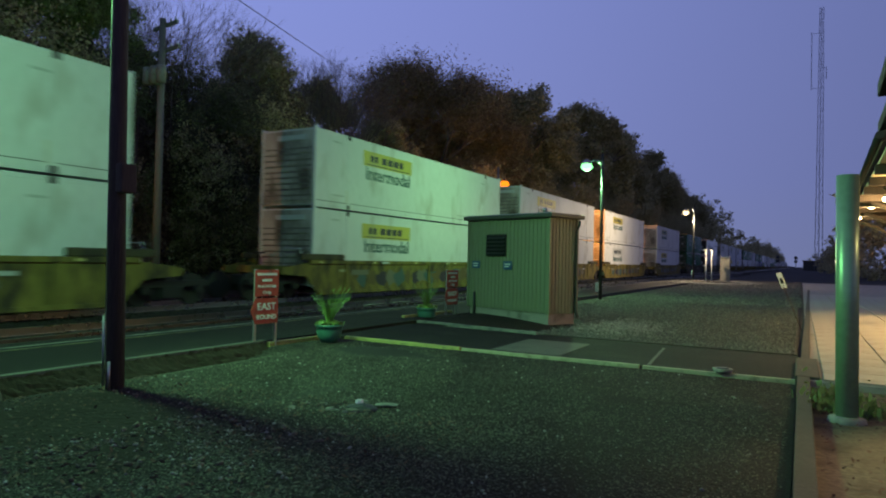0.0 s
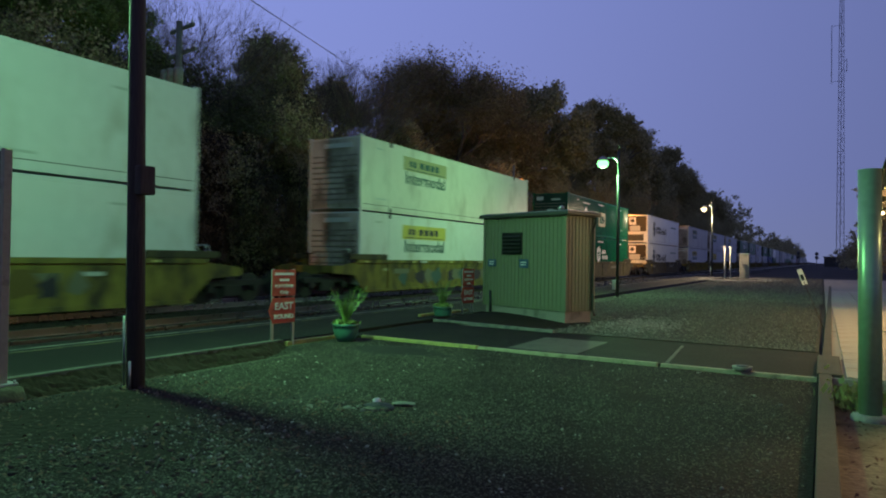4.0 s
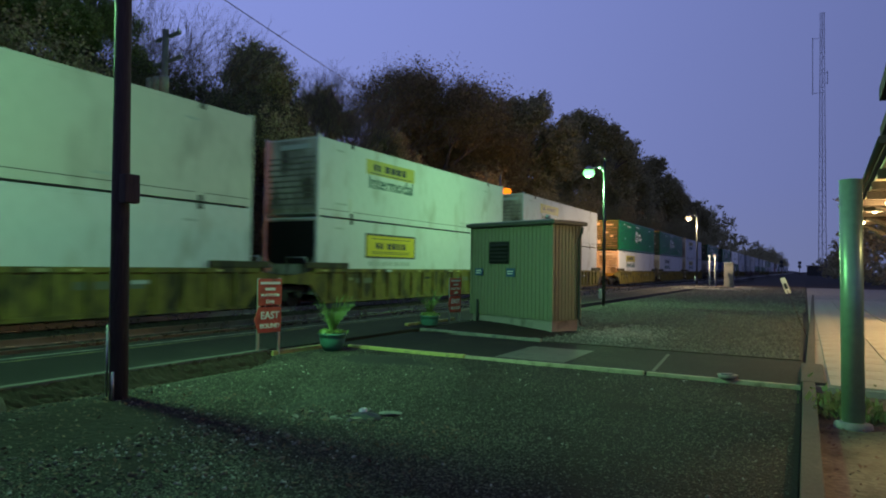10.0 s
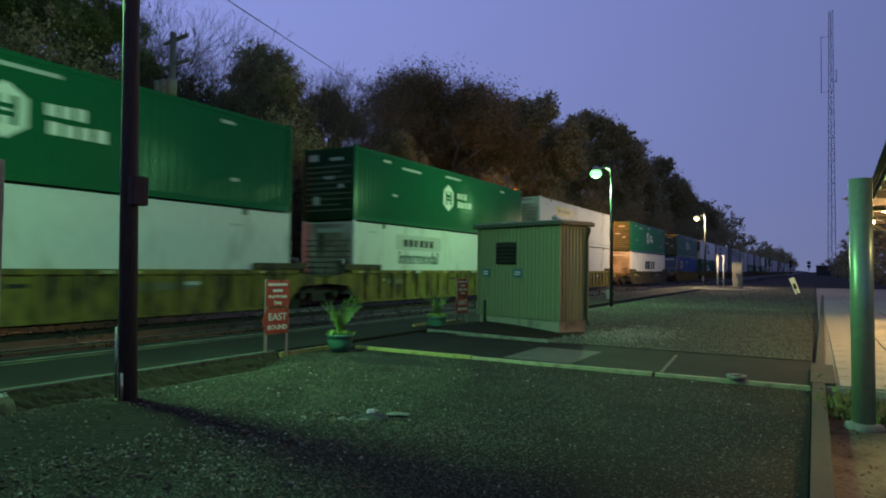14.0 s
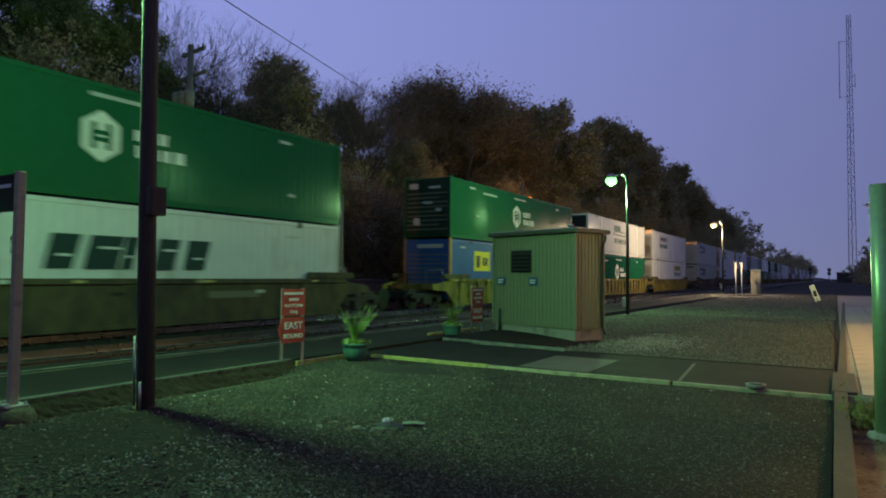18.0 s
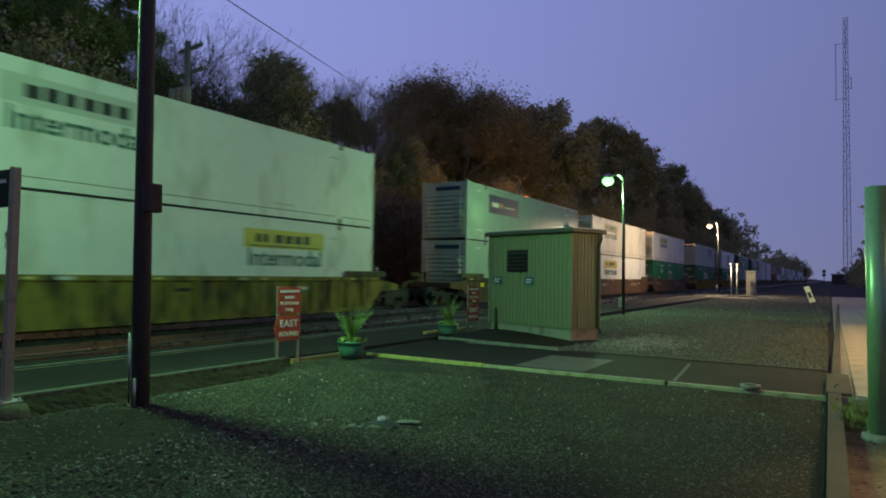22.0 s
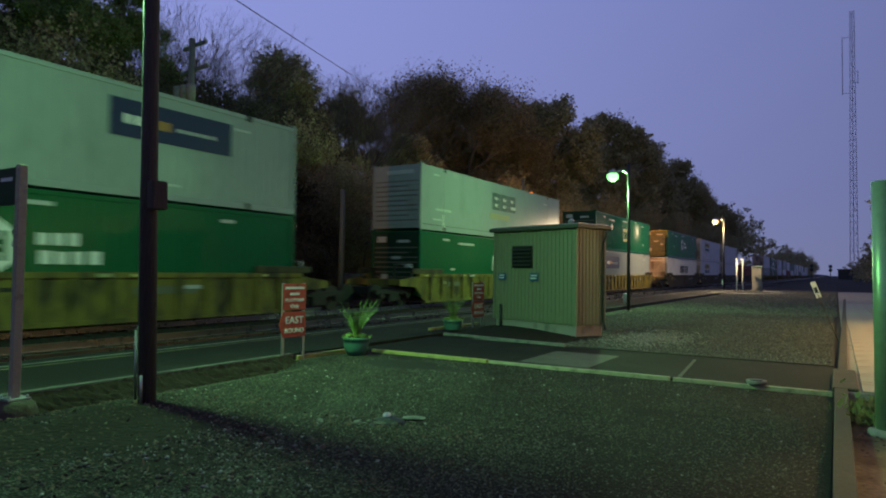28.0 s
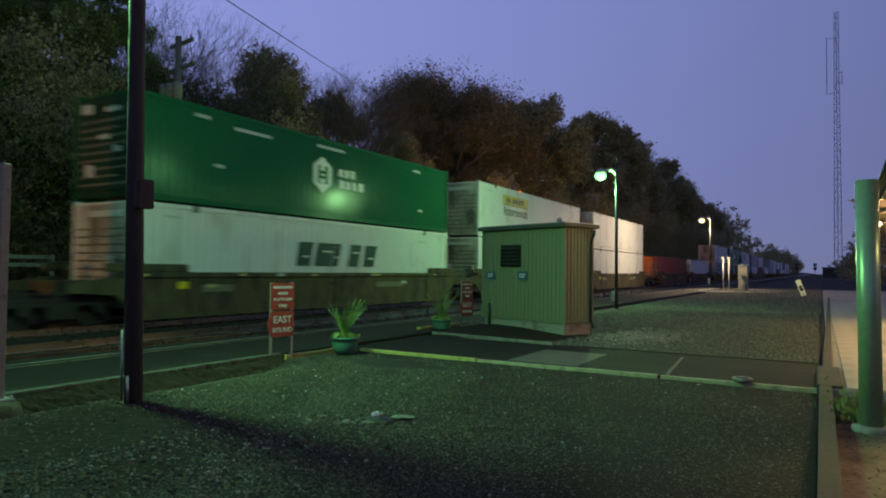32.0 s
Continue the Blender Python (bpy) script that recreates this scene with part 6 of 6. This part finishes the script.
def stones(name, count, x0, x1, y0, y1, z, lo, hi, mat, seed, near=1.0):
    """Loose stones, each an uneven eight-faced lump, denser near the camera."""
    rng = np.random.default_rng(seed)
    if near:
        x, y = rng.uniform(x0, x1, count), y0 + (y1 - y0) * rng.random(count) ** near
    else:
        x, y = np.clip(rng.normal((x0 + x1) / 2, (x1 - x0) / 5, count), x0, x1), np.clip(rng.normal((y0 + y1) / 2, (y1 - y0) / 5, count), y0, y1)
    if name == "loose_gravel":
        worn = np.array([noise.noise(Vector((a_ * 1.1 + 0.5 * b_, b_ * 0.30, 9.0))) + 0.6 * noise.noise(Vector((a_ * 2.3, b_ * 1.9, 3.0))) for a_, b_ in zip(x, y)])
        keep = (((x + 6.6) / 2.3) ** 2 + ((y - 3.5) / 1.45) ** 2 > rng.uniform(0.2, 1.35, count)) & (worn > rng.uniform(-0.75, 0.15, count))
        x, y = x[keep], y[keep]
        count = len(x)
    s = rng.uniform(lo, hi, count) * rng.uniform(0.6, 1.3, count)
    base = np.array([(1, 0, 0), (-1, 0, 0), (0, 1, 0), (0, -1, 0), (0, 0, 1), (0, 0, -1)], float)
    v = base[None] * rng.uniform(0.6, 1.2, (count, 6, 1)) + rng.normal(size=(count, 6, 3)) * 0.16
    a = rng.uniform(0, 6.283, count)
    ca, sa = np.cos(a), np.sin(a)
    vx, vy = v[:, :, 0] * ca[:, None] - v[:, :, 1] * sa[:, None], v[:, :, 0] * sa[:, None] + v[:, :, 1] * ca[:, None]
    if z == 0.0:
        z = np.array([yard_z(a_, b_) for a_, b_ in zip(x, y)])[:, None]
    co = np.stack([x[:, None] + vx * s[:, None], y[:, None] + vy * s[:, None], z + 0.25 * s[:, None] + v[:, :, 2] * s[:, None] * 0.7], 2)
    tri = np.array([(0, 2, 4), (2, 1, 4), (1, 3, 4), (3, 0, 4), (2, 0, 5), (1, 2, 5), (3, 1, 5), (0, 3, 5)])
    if name == "loose_gravel":
        tri = tri[:4]
    idx = (tri[None] + 6 * np.arange(count)[:, None, None]).reshape(-1)
    me = bpy.data.meshes.new(name)
    me.vertices.add(6 * count)
    me.vertices.foreach_set("co", co.astype(np.float32).ravel())
    me.loops.add(len(idx))
    me.loops.foreach_set("vertex_index", idx.astype(np.int32))
    me.polygons.add(len(idx) // 3)
    me.polygons.foreach_set("loop_start", np.arange(0, len(idx), 3, dtype=np.int32))
    me.update(calc_edges=True)
    me.materials.append(mat)
    return new(name, me)


tagged(stones("loose_gravel", 150000, -8.1, -0.1, 2.0, 9.95, 0.0, 0.004, 0.013, M_STONE, 41, 1.3), "loose grey gravel over the yard", "gravel", kind="stuff")
tagged(stones("pale_stones", 420, -8.0, -0.2, 2.2, 9.9, 0.0, 0.007, 0.022, M_STONE_PALE, 42, 1.2), "scattered pale stones in the gravel", "gravel", kind="stuff")
tagged(stones("coarse_stones", 3600, -7.9, -2.2, 2.0, 5.6, 0.0, 0.007, 0.021, M_STONE, 47, 1.0), "coarse pale stones in the gravel", "gravel", kind="stuff")
tagged(stones("broken_stones", 520, -7.4, -2.8, 2.6, 5.0, 0.0, 0.007, 0.024, M_STONE_PALE, 49, 0), "broken pale stones in the trodden gravel", "gravel", kind="stuff")
tagged(stones("dirt_clods", 300, -7.3, -3.4, 2.4, 4.7, 0.0, 0.016, 0.038, M_CLOD, 50, 1.0), "dull stones and clods in the trodden gravel", "gravel", kind="stuff")
tagged(stones("verge_gravel", 36000, -7.3, -0.1, 13.1, 30, 0.012, 0.010, 0.026, M_VERGE_STONE, 43, 1.5), "loose grey gravel on the verge", "gravel", kind="stuff")
tagged(stones("far_verge_gravel", 22000, -7.8, 0.0, 29, 75, 0.012, 0.018, 0.04, M_VERGE_STONE, 48, 1.4), "loose grey gravel on the far verge", "gravel", kind="stuff")
tagged(stones("mound_gravel", 2200, -5.2, -2.6, 13.2, 18.6, 0.012, 0.012, 0.035, M_STONE_PALE, 44, 0), "coarse pale gravel beside the shed", "gravel", kind="stuff")
tagged(stones("lamp_gravel", 5000, -10.0, -3.0, 52, 67, 0.10, 0.03, 0.06, M_STONE_PALE, 46, 0), "pale gravel under the far lamp", "gravel", kind="stuff")
tagged(stones("ballast_stones", 14000, -18.4, -11.1, 4, 60, -0.08, 0.03, 0.06, M_BALLAST, 45, 1.4), "dark ballast stones", "ballast", kind="stuff")



def litter(name, count, x0, x1, y0, y1, seed, mat, size=0.022):
    """Fallen leaves lying nearly flat."""
    rng = np.random.default_rng(seed)
    c = np.stack([rng.uniform(x0, x1, count), rng.uniform(y0, y1, count), rng.uniform(0.012, 0.03, count)], 1)
    c[:, 2] += [yard_z(p[0], p[1]) if p[0] < 0 else 0.0 for p in c]
    a = rng.uniform(0, 6.283, count)
    u = np.stack([np.cos(a), np.sin(a), rng.normal(size=count) * 0.3], 1) * (size * rng.uniform(0.5, 1.4, count))[:, None]
    v = np.stack([-np.sin(a), np.cos(a), rng.normal(size=count) * 0.3], 1) * (size * 0.6 * rng.uniform(0.5, 1.3, count))[:, None]
    return new(name, quads(name, np.stack([c - u, c + v, c + u, c - v], 1), mat))


patch = bmesh.new()
hub_v = patch.verts.new((-6.7, 3.55, yard_z(-6.7, 3.55) + 0.02))
ring = [[], []]
for k in range(64):
    a = 2 * math.pi * k / 64
    r = 1 + 0.30 * noise.noise(Vector((2.2 * math.cos(a), 2.2 * math.sin(a), 1))) + 0.12 * noise.noise(Vector((7 * math.cos(a), 7 * math.sin(a), 2)))
    for f, h in ((0.62, 0.016), (1.0, -0.02)):
        x, y = max(-8.12, -6.7 + 2.1 * r * f * math.cos(a)), 3.55 + 1.35 * r * f * math.sin(a) + 0.25 * f * r * math.cos(a)
        ring[f > 0.9].append(patch.verts.new((x, y, yard_z(x, y) + h)))
for k in range(64):
    j = (k + 1) % 64
    patch.faces.new((hub_v, ring[0][k], ring[0][j]))
    patch.faces.new((ring[0][k], ring[1][k], ring[1][j], ring[0][j]))
solid("dirt_patch", patch, M_DIRT_DARK, "trodden patch of dark brown dirt in the gravel", "dirt", "structure")
tagged(litter("fallen_leaves", 2200, -7.9, -2.6, 2.2, 5.6, 51, M_LEAF_LITTER), "brown fallen leaves on the gravel", "leaves", kind="stuff")
tagged(litter("fallen_leaves", 900, 0.14, 1.6, 4.0, 9.8, 52, M_LEAF_LITTER), "brown fallen leaves beside the walk", "leaves", kind="stuff")

# weeds round the pipe post's collar
rng = np.random.default_rng(61)
spots = np.array([(0.27, 8.35), (0.22, 8.85), (0.43, 9.1), (0.69, 8.3)])[rng.integers(0, 4, 600)]
c = np.column_stack([spots + rng.normal(size=(600, 2)) * 0.11, np.abs(rng.normal(size=600)) * 0.09 + 0.02])
d = rng.normal(size=(2, 600, 3)) * np.array([0.018, 0.018, 0.03])
tagged(new("weeds", quads("weeds", np.stack([c - d[0], c + d[1], c + d[0], c - d[1]], 1), M_FIR)), "dark weeds round the pipe post's collar", "weeds", kind="stuff")

# ---------------------------------------------------------------- paving of the station walk
walk_slab = mesh_of("paving_slab", boxes((-0.44, 0.44, -0.44, 0.44, 0.0, 0.03), bevel=0.008), M_PAVER)
station_walk = bpy.data.objects["station_walk"]
for j in range(34):
    for i in range(5):
        s = part("paving_slab", walk_slab, M_PAVER, station_walk)
        s.location = (0.72 + 0.9 * i, 10.4 + 0.9 * j, 0.083 + 0.003 * ((i * 7 + j * 3) % 3))


def motions():
    for ob, y, z in TRAIN:
        walk(ob, [(0.0, pose(TRACK_X, y, z)), (32.0, pose(TRACK_X, y - 32.0 * SPEED, z))])


motions()
